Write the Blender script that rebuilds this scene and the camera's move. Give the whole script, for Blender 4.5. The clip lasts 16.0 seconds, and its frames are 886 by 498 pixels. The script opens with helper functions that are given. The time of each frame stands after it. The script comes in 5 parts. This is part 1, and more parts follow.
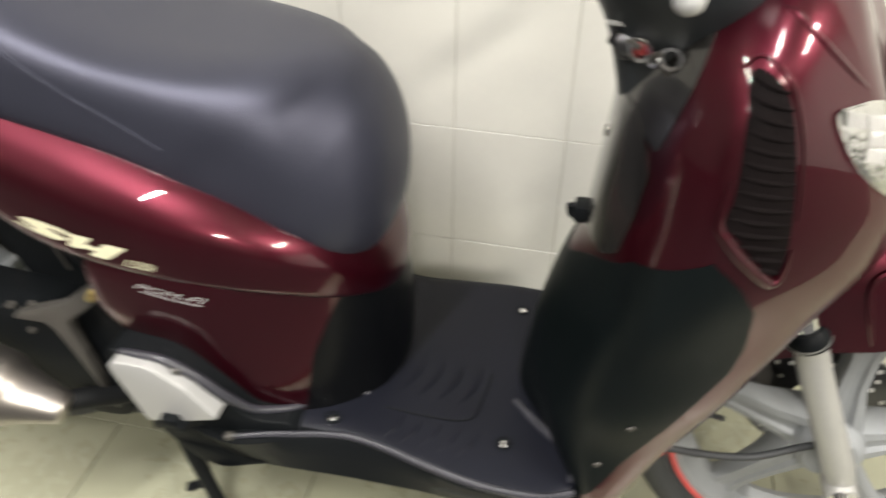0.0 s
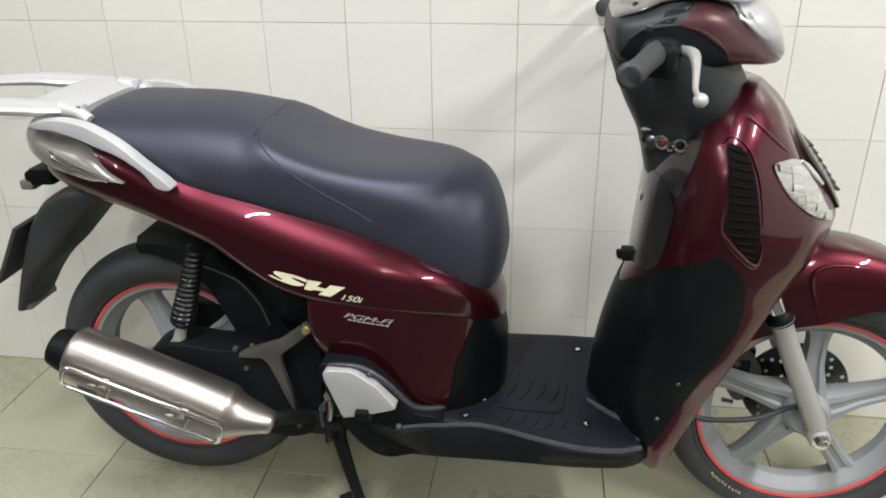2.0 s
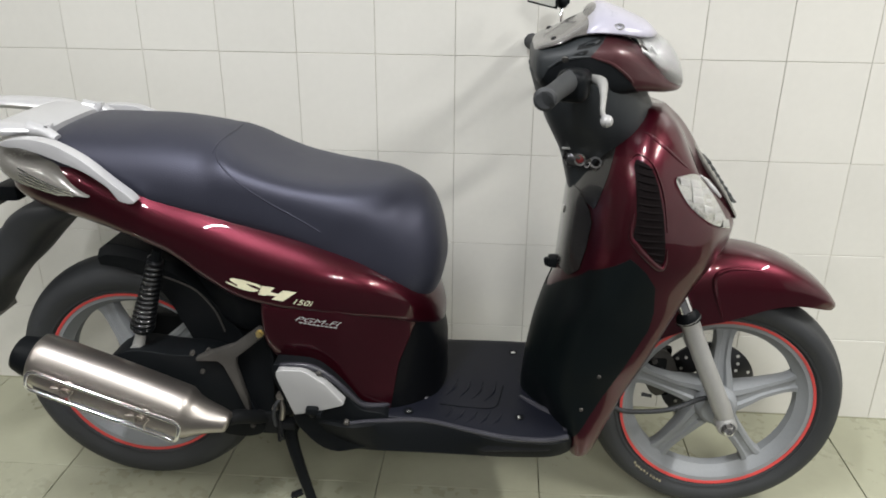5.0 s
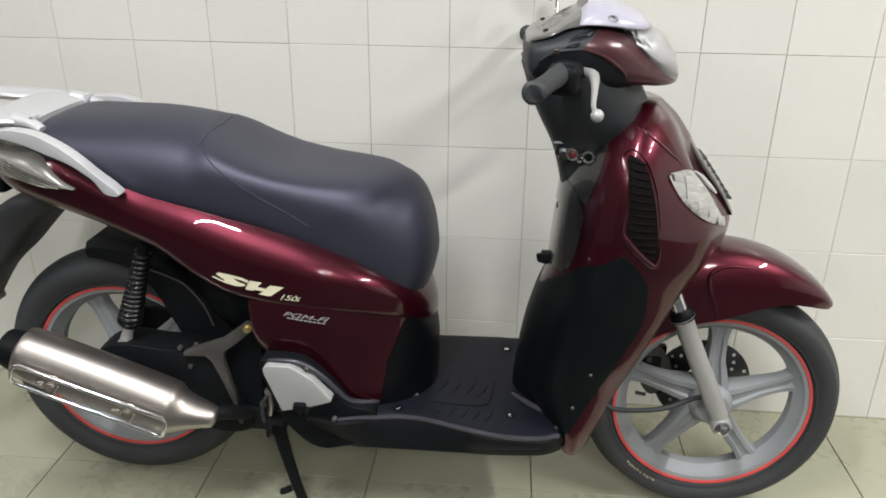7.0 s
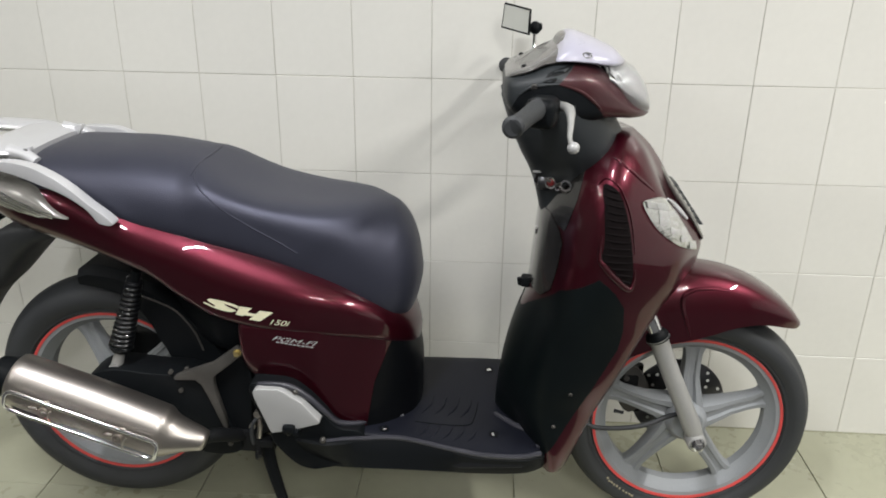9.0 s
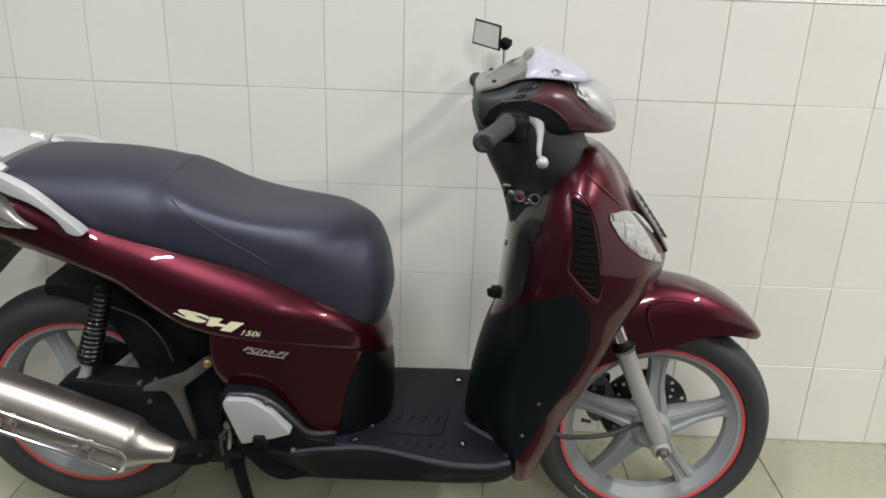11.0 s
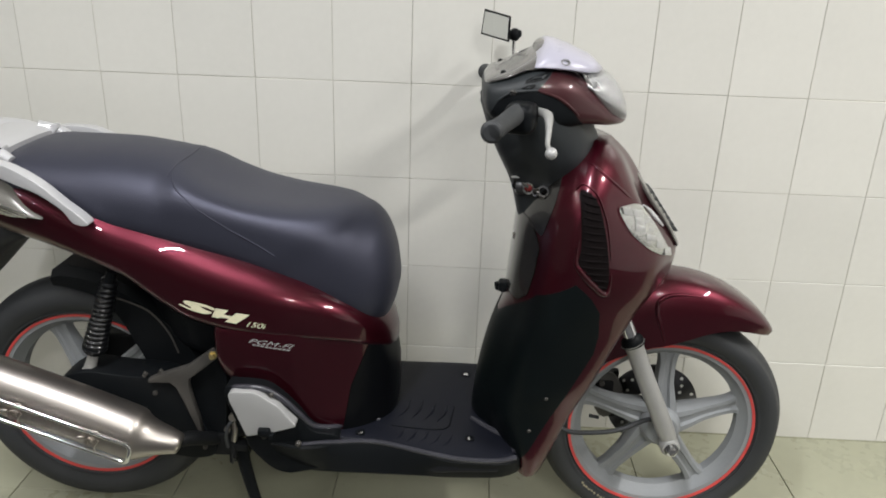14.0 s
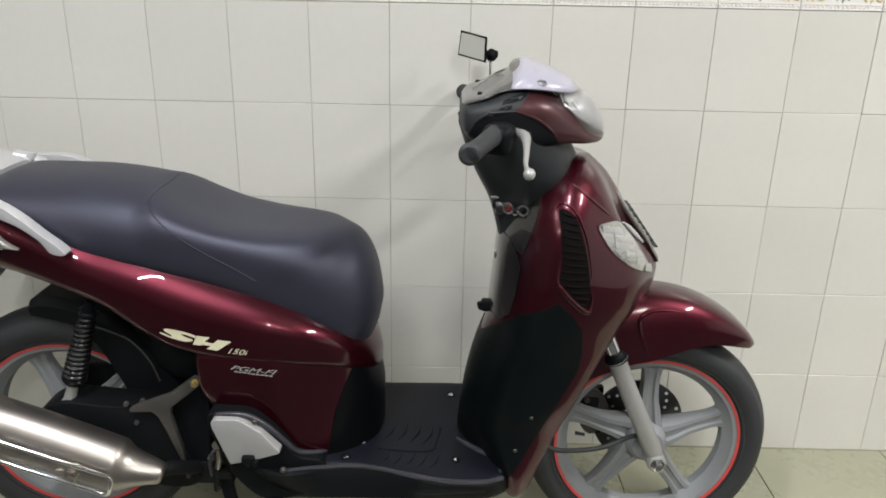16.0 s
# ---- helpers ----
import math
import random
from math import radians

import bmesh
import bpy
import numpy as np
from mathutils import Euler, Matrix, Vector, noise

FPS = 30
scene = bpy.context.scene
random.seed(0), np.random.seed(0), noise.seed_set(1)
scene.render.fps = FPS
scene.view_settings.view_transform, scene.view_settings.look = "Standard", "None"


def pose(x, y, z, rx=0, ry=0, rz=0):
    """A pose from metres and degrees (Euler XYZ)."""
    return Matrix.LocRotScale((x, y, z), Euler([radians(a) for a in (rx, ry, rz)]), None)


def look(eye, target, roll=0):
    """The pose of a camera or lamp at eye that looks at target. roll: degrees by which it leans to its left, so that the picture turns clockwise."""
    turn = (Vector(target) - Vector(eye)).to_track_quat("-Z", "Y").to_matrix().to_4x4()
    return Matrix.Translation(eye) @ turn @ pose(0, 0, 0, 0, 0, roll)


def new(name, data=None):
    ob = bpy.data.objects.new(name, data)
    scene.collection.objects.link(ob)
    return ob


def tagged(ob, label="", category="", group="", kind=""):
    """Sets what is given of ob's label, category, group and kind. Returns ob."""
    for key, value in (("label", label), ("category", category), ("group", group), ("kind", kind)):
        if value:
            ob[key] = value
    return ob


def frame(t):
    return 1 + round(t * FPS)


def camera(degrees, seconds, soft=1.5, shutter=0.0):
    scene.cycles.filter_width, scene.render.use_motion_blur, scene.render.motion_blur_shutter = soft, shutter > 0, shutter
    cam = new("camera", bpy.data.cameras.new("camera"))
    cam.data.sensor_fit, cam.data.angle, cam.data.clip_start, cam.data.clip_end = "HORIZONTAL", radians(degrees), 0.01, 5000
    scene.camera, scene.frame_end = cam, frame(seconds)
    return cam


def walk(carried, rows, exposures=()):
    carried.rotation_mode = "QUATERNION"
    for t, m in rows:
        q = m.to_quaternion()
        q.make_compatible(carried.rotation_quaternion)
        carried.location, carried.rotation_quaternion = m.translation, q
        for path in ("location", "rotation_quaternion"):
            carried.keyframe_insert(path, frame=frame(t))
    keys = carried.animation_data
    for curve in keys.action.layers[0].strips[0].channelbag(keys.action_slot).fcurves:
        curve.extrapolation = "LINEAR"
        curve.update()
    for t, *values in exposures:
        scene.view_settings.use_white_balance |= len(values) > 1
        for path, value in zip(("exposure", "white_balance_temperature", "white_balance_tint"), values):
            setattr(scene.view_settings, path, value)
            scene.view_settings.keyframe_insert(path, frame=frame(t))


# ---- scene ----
from mathutils.bvhtree import BVHTree

cam = camera(60.0, 16.0, soft=1.8, shutter=0.8)
PATH = [
    (0, (0.641, -1.198, 1.179), (0.307, 0.341, -0.055), 0.6),
    (0.5, (0.536, -1.375, 1.185), (0.169, 0.249, 0.077), -1.7),
    (1, (0.511, -1.565, 1.222), (0.173, 0.113, 0.189), -2.0),
    (1.5, (0.524, -1.727, 1.263), (0.236, 0.028, 0.347), -1.7),
    (2, (0.481, -1.795, 1.269), (0.221, 0.002, 0.43), -0.8),
    (2.5, (0.471, -1.885, 1.276), (0.265, -0.061, 0.481), 0.7),
    (3, (0.469, -1.938, 1.296), (0.329, -0.091, 0.541), 1.1),
    (3.5, (0.482, -1.964, 1.303), (0.358, -0.106, 0.574), 0.9),
    (4, (0.504, -1.962, 1.304), (0.374, -0.108, 0.566), 0.7),
    (4.5, (0.511, -1.953, 1.289), (0.377, -0.105, 0.535), 0.5),
    (7, (0.548, -1.914, 1.285), (0.396, -0.082, 0.498), 0.6),
    (7.5, (0.547, -1.922, 1.294), (0.391, -0.088, 0.512), 0.7),
    (8, (0.548, -1.935, 1.299), (0.395, -0.097, 0.524), 0.8),
    (8.5, (0.551, -1.949, 1.31), (0.42, -0.103, 0.552), 0.8),
    (9, (0.544, -1.964, 1.319), (0.441, -0.109, 0.579), 0.8),
    (9.5, (0.542, -1.979, 1.326), (0.472, -0.115, 0.604), 0.9),
    (10, (0.545, -1.983, 1.329), (0.501, -0.115, 0.617), 1.1),
    (12.5, (0.53, -1.983, 1.323), (0.506, -0.118, 0.602), 2.8),
    (13, (0.529, -1.973, 1.315), (0.493, -0.111, 0.586), 2.7),
    (13.5, (0.539, -1.966, 1.306), (0.494, -0.106, 0.572), 2.4),
    (14, (0.545, -1.971, 1.316), (0.498, -0.106, 0.593), 2.0),
    (14.5, (0.551, -1.972, 1.326), (0.506, -0.103, 0.614), 1.6),
    (15, (0.542, -1.98, 1.324), (0.511, -0.103, 0.633), 1.3),
    (15.5, (0.545, -1.968, 1.327), (0.526, -0.09, 0.641), 1.2),
    (16, (0.552, -1.966, 1.328), (0.543, -0.087, 0.643), 1.1),
]
EXPOSURES = [(0, 0.76, 6950, 10), (0.5, 0.70, 6800, 10), (1, 0.66, 6600, 10), (1.5, 0.50, 6500, 10), (2, 0.34, 6470, 10), (2.5, 0.23, 6450, 10), (3.5, 0.11, 6440, 10), (4.5, 0.12, 6440, 10), (8, 0.15, 6440, 10), (9, 0.09, 6440, 10), (10, 0.0, 6440, 10), (12.5, -0.04, 6460, 10), (14, -0.02, 6460, 10), (15, -0.09, 6470, 10), (16, -0.08, 6470, 10)]
walk(cam, [(t, look(eye, target, roll)) for t, eye, target, roll in PATH], EXPOSURES)

# ---- world and light ----
world = bpy.data.worlds.new("world")
scene.world = world
world.use_nodes = True
world.node_tree.nodes["Background"].inputs[0].default_value = (0.75, 0.85, 1.0, 1)
world.node_tree.nodes["Background"].inputs[1].default_value = 0.02
LAMPS = [
    # place, turn about z, tilt, watts, colour
    ((-0.02, -1.65, 2.72), 71, 0, 52, (0.97, 0.98, 1.0)),
    ((2.7, -1.5, 2.72), 90, 0, 90, (1.0, 0.985, 0.95)),
    ((-2.1, -1.6, 2.72), 90, 0, 28, (1.0, 0.985, 0.95)),
    ((1.35, -3.8, 2.72), 62, 0, 88, (1.0, 0.985, 0.95)),
    ((-2.2, -3.9, 2.72), 62, 0, 38, (1.0, 0.985, 0.95)),
]
scene.view_settings.exposure = 0.0


# ---- materials ----
def material(name, colour, rough=0.5, metal=0.0, coat=0.0, vary=0.12, scale=9.0, fine=140.0, bump=0.05,
             rough_vary=0.08, transmission=0.0, flake=0.0, each=0.0, ior=1.5, gleam=0.5, tint=(1, 1, 1)):
    """Principled surface with colour and roughness varied at two scales and a fine relief."""
    mat = bpy.data.materials.new(name)
    mat.use_nodes = True
    nt = mat.node_tree
    b = nt.nodes["Principled BSDF"]
    coord = nt.nodes.new("ShaderNodeTexCoord")
    big = nt.nodes.new("ShaderNodeTexNoise")
    big.inputs["Scale"].default_value, big.inputs["Detail"].default_value = scale, 4
    small = nt.nodes.new("ShaderNodeTexNoise")
    small.inputs["Scale"].default_value, small.inputs["Detail"].default_value = fine, 3
    for n in (big, small):
        nt.links.new(coord.outputs["Object"], n.inputs["Vector"])
    mixer = nt.nodes.new("ShaderNodeMath")
    mixer.operation = "MULTIPLY_ADD"
    mixer.inputs[1].default_value = 0.7
    nt.links.new(big.outputs["Fac"], mixer.inputs[0])
    half = nt.nodes.new("ShaderNodeMath")
    half.operation = "MULTIPLY"
    half.inputs[1].default_value = 0.3
    nt.links.new(small.outputs["Fac"], half.inputs[0])
    nt.links.new(half.outputs[0], mixer.inputs[2])
    ramp = nt.nodes.new("ShaderNodeValToRGB")
    lo = [max(0.0, c * (1 - vary)) for c in colour]
    hi = [min(1.0, c * (1 + vary)) for c in colour]
    ramp.color_ramp.elements[0].position, ramp.color_ramp.elements[0].color = 0.3, (*lo, 1)
    ramp.color_ramp.elements[1].position, ramp.color_ramp.elements[1].color = 0.7, (*hi, 1)
    nt.links.new(mixer.outputs[0], ramp.inputs[0])
    colour_out = ramp.outputs[0]
    if each:
        info = nt.nodes.new("ShaderNodeObjectInfo")
        rnd = nt.nodes.new("ShaderNodeMapRange")
        rnd.inputs["To Min"].default_value, rnd.inputs["To Max"].default_value = 1 - each, 1 + each
        nt.links.new(info.outputs["Random"], rnd.inputs["Value"])
        mul = nt.nodes.new("ShaderNodeVectorMath")
        mul.operation = "SCALE"
        nt.links.new(colour_out, mul.inputs[0])
        nt.links.new(rnd.outputs[0], mul.inputs["Scale"])
        colour_out = mul.outputs[0]
    nt.links.new(colour_out, b.inputs["Base Color"])
    rr = nt.nodes.new("ShaderNodeMapRange")
    rr.inputs["From Min"].default_value, rr.inputs["From Max"].default_value = 0.3, 0.7
    rr.inputs["To Min"].default_value, rr.inputs["To Max"].default_value = max(0.02, rough - rough_vary), min(1, rough + rough_vary)
    nt.links.new(mixer.outputs[0], rr.inputs["Value"])
    nt.links.new(rr.outputs[0], b.inputs["Roughness"])
    b.inputs["Metallic"].default_value = metal
    b.inputs["Coat Weight"].default_value = coat
    b.inputs["Coat Roughness"].default_value = 0.014
    b.inputs["Transmission Weight"].default_value = transmission
    b.inputs["IOR"].default_value = ior
    b.inputs["Specular IOR Level"].default_value = gleam
    b.inputs["Specular Tint"].default_value = (*tint, 1)
    if bump:
        bp = nt.nodes.new("ShaderNodeBump")
        bp.inputs["Strength"].default_value, bp.inputs["Distance"].default_value = bump, 0.002
        nt.links.new(small.outputs["Fac"], bp.inputs["Height"])
        nt.links.new(bp.outputs[0], b.inputs["Normal"])
    return mat


M = {
    "maroon": material("maroon_paint", (0.058, 0.0030, 0.0100), 0.36, 0.80, 0.85, 0.18, 3, 900, 0.0, 0.05),
    # greyer copy of the maroon, with veiling haze put into the colour
    "dull_maroon": material("hazed_maroon_paint", (0.046, 0.0095, 0.0125), 0.46, 0.45, 0.7, 0.18, 6, 700, 0.0, 0.06),
    "seat": material("black_vinyl", (0.0208, 0.0224, 0.0322), 0.47, 0, 0, 0.10, 5, 420, 0.22, 0.06, gleam=0.72, tint=(0.78, 0.78, 1.0)),
    "plastic": material("black_plastic", (0.0058, 0.0068, 0.0078), 0.45, 0, 0, 0.2, 6, 500, 0.12, 0.1, gleam=0.10),
    "mat": material("footboard_plastic", (0.0068, 0.0076, 0.0124), 0.44, 0, 0, 0.15, 6, 700, 0.25, 0.08, gleam=0.19),
    # paler than the footboard: the rim highlight is put into the colour
    "mat_edge": material("highlit_footboard_edge_plastic", (0.030, 0.030, 0.038), 0.36, 0, 0, 0.25, 20, 700, 0.1, 0.08, gleam=0.6),
    "shield": material("satin_black_plastic", (0.0034, 0.0052, 0.0056), 0.38, 0, 0, 0.2, 5, 500, 0.12, 0.1, gleam=0.14),
    # black plastic lifted towards grey: veiling haze put into the colour
    "faded": material("hazed_black_plastic", (0.0180, 0.0212, 0.0235), 0.5, 0, 0, 0.2, 5, 500, 0.12, 0.1, gleam=0.42),
    "gloss": material("glossy_black_plastic", (0.015, 0.0142, 0.0134), 0.24, 0, 0.8, 0.15, 6, 300, 0.0, 0.05),
    "coil": material("glossy_black_spring_paint", (0.0055, 0.006, 0.007), 0.30, 0, 0.12, 0.2, 30, 300, 0.0, 0.06, gleam=0.35),
    "tread_ink": material("worn_yellow_tyre_print", (0.30, 0.27, 0.17), 0.6, 0, 0, 0.4, 300, 900, 0.0),
    # black of the dark reflection painted on the lower fairing
    "cover_black": material("reflected_black_gloss", (0.0030, 0.0034, 0.0042), 0.34, 0, 0, 0.2, 6, 400, 0.0, 0.06, gleam=0.14),
    "vent_black": material("matt_black_vent_plastic", (0.0050, 0.0036, 0.0038), 0.65, 0, 0, 0.2, 20, 300, 0.1, gleam=0.05),
    "rubber": material("tyre_rubber", (0.0245, 0.0265, 0.029), 0.62, 0, 0, 0.2, 8, 260, 0.2, 0.1),
    "rim": material("grey_wheel_paint", (0.225, 0.236, 0.245), 0.58, 0.05, 0, 0.10, 8, 200, 0.05, 0.08),
    "fork": material("silver_fork_paint", (0.34, 0.338, 0.325), 0.40, 0.3, 0, 0.08, 8, 200, 0.04, 0.06),
    "steel": material("brushed_steel", (0.47, 0.435, 0.40), 0.40, 1.0, 0, 0.05, 3, 30, 0.0, 0.02),
    "chrome": material("chrome", (0.85, 0.85, 0.86), 0.10, 1.0, 0, 0.04, 12, 90, 0.0, 0.04),
    "silver": material("silver_paint", (0.53, 0.53, 0.54), 0.33, 0.25, 0.3, 0.06, 6, 500, 0.0, 0.05),
    "cover": material("grey_silver_cover_paint", (0.39, 0.39, 0.385), 0.4, 0.2, 0.1, 0.06, 6, 500, 0.0, 0.05),
    "white": material("pearl_white_paint", (0.42, 0.41, 0.485), 0.3, 0.05, 0.5, 0.04, 6, 500, 0.0, 0.05),
    "iron": material("dark_engine_metal", (0.0065, 0.0070, 0.0076), 0.55, 0.0, 0, 0.3, 14, 220, 0.2, 0.12, gleam=0.15),
    "alloy": material("cast_alloy", (0.085, 0.080, 0.073), 0.48, 0.5, 0, 0.2, 12, 240, 0.15, 0.1),
    "red": material("red_stripe", (0.55, 0.060, 0.056), 0.45, 0, 0, 0.12, 20, 300, 0.0),
    "disc": material("brake_disc_steel", (0.10, 0.10, 0.105), 0.35, 0.9, 0, 0.15, 10, 300, 0.05),
    "lens": material("clear_lens", (0.95, 0.96, 0.95), 0.06, 0, 0, 0.02, 10, 120, 0.0, 0.03, 1.0, ior=1.3),
    "facet": material("faceted_reflector", (0.74, 0.74, 0.73), 0.14, 1.0, 0, 0.08, 30, 110, 0.55, 0.05),
    "bowl": material("pale_reflector_coating", (0.27, 0.272, 0.272), 0.40, 0.10, 0, 0.06, 30, 200, 0.0),
    "lamp_lens": material("clear_headlamp_plastic", (0.93, 0.93, 0.92), 0.07, 0, 0, 0.02, 30, 160, 0.0, 0.04, 1.0, ior=1.22),
    "smoke": material("cloudy_instrument_lens", (0.105, 0.099, 0.094), 0.22, 0, 0.4, 0.25, 14, 80, 0.0, 0.08),
    "tail": material("clear_grey_tail_lens", (0.17, 0.163, 0.148), 0.24, 0.1, 0.35, 0.12, 9, 200, 0.0, 0.05),
    "gold": material("yellow_zinc", (0.62, 0.50, 0.22), 0.35, 0.9, 0, 0.15, 40, 300, 0.0),
    "decal": material("cream_decal", (0.74, 0.70, 0.50), 0.35, 0, 0.2, 0.06, 60, 300, 0.0),
    "decal2": material("silver_decal", (0.46, 0.43, 0.43), 0.35, 0.2, 0.2, 0.06, 60, 300, 0.0),
    "keyred": material("red_plastic", (0.25, 0.03, 0.03), 0.3, 0, 0, 0.1, 30, 200, 0.0),
    "mirror": material("mirror_glass", (0.86, 0.88, 0.87), 0.02, 1.0, 0, 0.01, 20, 100, 0.0, 0.0),
    "tile": material("wall_tile_glaze", (0.635, 0.626, 0.580), 0.34, 0, 0, 0.035, 3, 60, 0.02, 0.05, each=0.02),
    "grout": material("grey_grout", (0.41, 0.392, 0.342), 0.85, 0, 0, 0.5, 3.2, 60, 0.3),
    "floor": material("floor_tile_glaze", (0.326, 0.327, 0.240), 0.30, 0, 0, 0.06, 2.5, 40, 0.02, 0.08, each=0.03),
    "floor_grout": material("dark_grout", (0.275, 0.272, 0.195), 0.85, 0, 0, 0.3, 7, 120, 0.3),
    "plaster": material("white_plaster", (0.74, 0.73, 0.70), 0.8, 0, 0, 0.05, 2, 60, 0.1),
    "dark_wall": material("dark_painted_wall", (0.10, 0.095, 0.09), 0.7, 0, 0, 0.2, 2, 60, 0.1),
    "grey_wall": material("grey_painted_wall", (0.16, 0.156, 0.150), 0.7, 0, 0, 0.2, 2, 60, 0.1),
    "pale_wall": material("pale_painted_wall", (0.70, 0.69, 0.67), 0.7, 0, 0, 0.12, 2, 60, 0.1),
    # near-black of the unseen sheet that is added to darken reflections
    "asphalt": material("unseen_dark_sheet", (0.02, 0.02, 0.021), 0.7, 0, 0, 0.3, 3, 90, 0.2),
    "band": material("white_border_glaze", (0.76, 0.74, 0.71), 0.22, 0, 0, 0.03, 12, 90, 0.02),
    "tan": material("tan_glaze", (0.55, 0.40, 0.20), 0.3, 0, 0, 0.1, 30, 90, 0.0),
    "blue": material("grey_blue_glaze", (0.24, 0.26, 0.30), 0.3, 0, 0, 0.1, 30, 90, 0.0),
}


# ---- mesh helpers ----
def part(name, bm, mat, parent=None, label="", smooth=True, sharp=38):
    """Links a bmesh as one mesh object under a thing or a part."""
    bmesh.ops.recalc_face_normals(bm, faces=bm.faces)
    me = bpy.data.meshes.new(name)
    bm.to_mesh(me)
    bm.free()
    for m in (mat if isinstance(mat, (list, tuple)) else [mat]):
        me.materials.append(M[m])
    for p in me.polygons:
        p.use_smooth = smooth
    if smooth:
        me.set_sharp_from_angle(angle=radians(sharp))
    ob = new(name, me)
    if parent is not None:
        ob.parent = parent
    if label:
        tagged(ob, label)
    return ob


def pchip(keys, steps):
    """Monotone cubic curves through rows of numbers, the first of which runs evenly."""
    k = np.array(keys, float)
    d = np.diff(k, axis=0)
    chord = np.maximum(np.linalg.norm(d[:, :3], axis=1), 1e-6)
    s = np.concatenate([[0], np.cumsum(chord)])
    slope = d / chord[:, None]
    m = np.zeros_like(k)
    m[0], m[-1] = slope[0], slope[-1]
    for i in range(1, len(k) - 1):
        same = slope[i - 1] * slope[i] > 0
        with np.errstate(divide="ignore", invalid="ignore"):
            hm = 2 * slope[i - 1] * slope[i] / (slope[i - 1] + slope[i])
        m[i] = np.where(same, hm, 0)
    out = []
    for u in np.linspace(0, s[-1], steps):
        i = min(np.searchsorted(s, u, "right") - 1, len(s) - 2)
        h = s[i + 1] - s[i]
        t = (u - s[i]) / h
        out.append(k[i] * (2 * t**3 - 3 * t**2 + 1) + m[i] * h * (t**3 - 2 * t**2 + t) + k[i + 1] * (3 * t**2 - 2 * t**3) + m[i + 1] * h * (t**3 - t**2))
    return [row.tolist() for row in out]


def skin(rings, caps=True, closed=True):
    """A bmesh skinned over rings of points."""
    bm = bmesh.new()
    vs = [[bm.verts.new(p) for p in r] for r in rings]
    n = len(vs[0])
    for a, b in zip(vs, vs[1:]):
        for i in range(n if closed else n - 1):
            j = (i + 1) % n
            bm.faces.new((a[i], a[j], b[j], b[i]))
    if caps and closed:
        bm.faces.new(vs[0][::-1])
        bm.faces.new(vs[-1])
    return bm


def spow(v, e):
    return math.copysign(abs(v) ** e, v)


def loft_x(keys, steps=44, n=44, yc=0.0):
    """Skin along x. keys: x, top z, bottom z, half width, z of the widest line, exponents above and below."""
    rings = []
    for x, zt, zb, w, zw, nt, nb in pchip(keys, steps):
        r = []
        for i in range(n):
            a = 2 * math.pi * i / n
            c, s = math.cos(a), math.sin(a)
            e = 2 / (nt if s >= 0 else nb)
            r.append((x, yc + w * spow(c, e), zw + ((zt - zw) if s >= 0 else (zw - zb)) * spow(s, e)))
        rings.append(r)
    return skin(rings)


def closed_curve(pts, n):
    """Evenly stepped closed Catmull-Rom curve through plan points."""
    p = [Vector(q) for q in pts]
    m = len(p)
    out = []
    for i in range(m):
        a, b, c, d = p[i - 1], p[i], p[(i + 1) % m], p[(i + 2) % m]
        for j in range(n):
            t = j / n
            out.append(0.5 * ((2 * b) + (c - a) * t + (2 * a - 5 * b + 4 * c - d) * t * t + (3 * b - a - 3 * c + d) * t**3))
    return out


def loft_z(keys, steps=44, n=6):
    """Skin upwards. keys: z, rear x at the centre, rear corner x and y, side x and y, front corner x and y, front middle x and y, front x."""
    rings = []
    for z, xr, xrs, wr, xs, w, xfs, wf, xfm, wm, xfc in pchip(keys, steps):
        half = [(xrs, wr), (xs, w), (xfs, wf), (xfm, wm)]
        pts = [(xr, 0)] + half + [(xfc, 0)] + [(x, -y) for x, y in half[::-1]]
        rings.append([(q.x, q.y, z) for q in closed_curve(pts, n)])
    return skin(rings)


def open_curve(pts, n=8):
    p = [Vector(q) for q in pts]
    p = [2 * p[0] - p[1]] + p + [2 * p[-1] - p[-2]]
    out = []
    for i in range(1, len(p) - 2):
        a, b, c, d = p[i - 1:i + 3]
        for j in range(n):
            t = j / n
            out.append(0.5 * ((2 * b) + (c - a) * t + (2 * a - 5 * b + 4 * c - d) * t * t + (3 * b - a - 3 * c + d) * t**3))
    out.append(p[-2])
    return out


def tube(pts, r, sides=10, n=8, loop=False):
    """A round bar along a smooth line; r is one radius or one for each point."""
    line = open_curve(pts, n) if not loop else [Vector(p) for p in pts]
    rs = r if isinstance(r, (list, tuple)) else [r, r]
    rad = np.interp(np.linspace(0, 1, len(line)), np.linspace(0, 1, len(rs)), rs).tolist()
    rings = []
    up = None
    for i, p in enumerate(line):
        if loop:
            d = (line[(i + 1) % len(line)] - line[i - 1]).normalized()
        else:
            d = (line[min(i + 1, len(line) - 1)] - line[max(i - 1, 0)]).normalized()
        if up is None:
            up = d.orthogonal().normalized()
        up = (up - d * up.dot(d)).normalized()
        side = d.cross(up)
        rings.append([p + rad[i] * (math.cos(a) * up + math.sin(a) * side) for a in [2 * math.pi * k / sides for k in range(sides)]])
    if loop:
        bm = skin(rings, caps=False)
        bm.verts.ensure_lookup_table()
        m = len(rings)
        for k in range(sides):
            a, b = (m - 1) * sides + k, (m - 1) * sides + (k + 1) % sides
            bm.faces.new((bm.verts[a], bm.verts[b], bm.verts[(k + 1) % sides], bm.verts[k]))
        return bm
    return skin(rings)


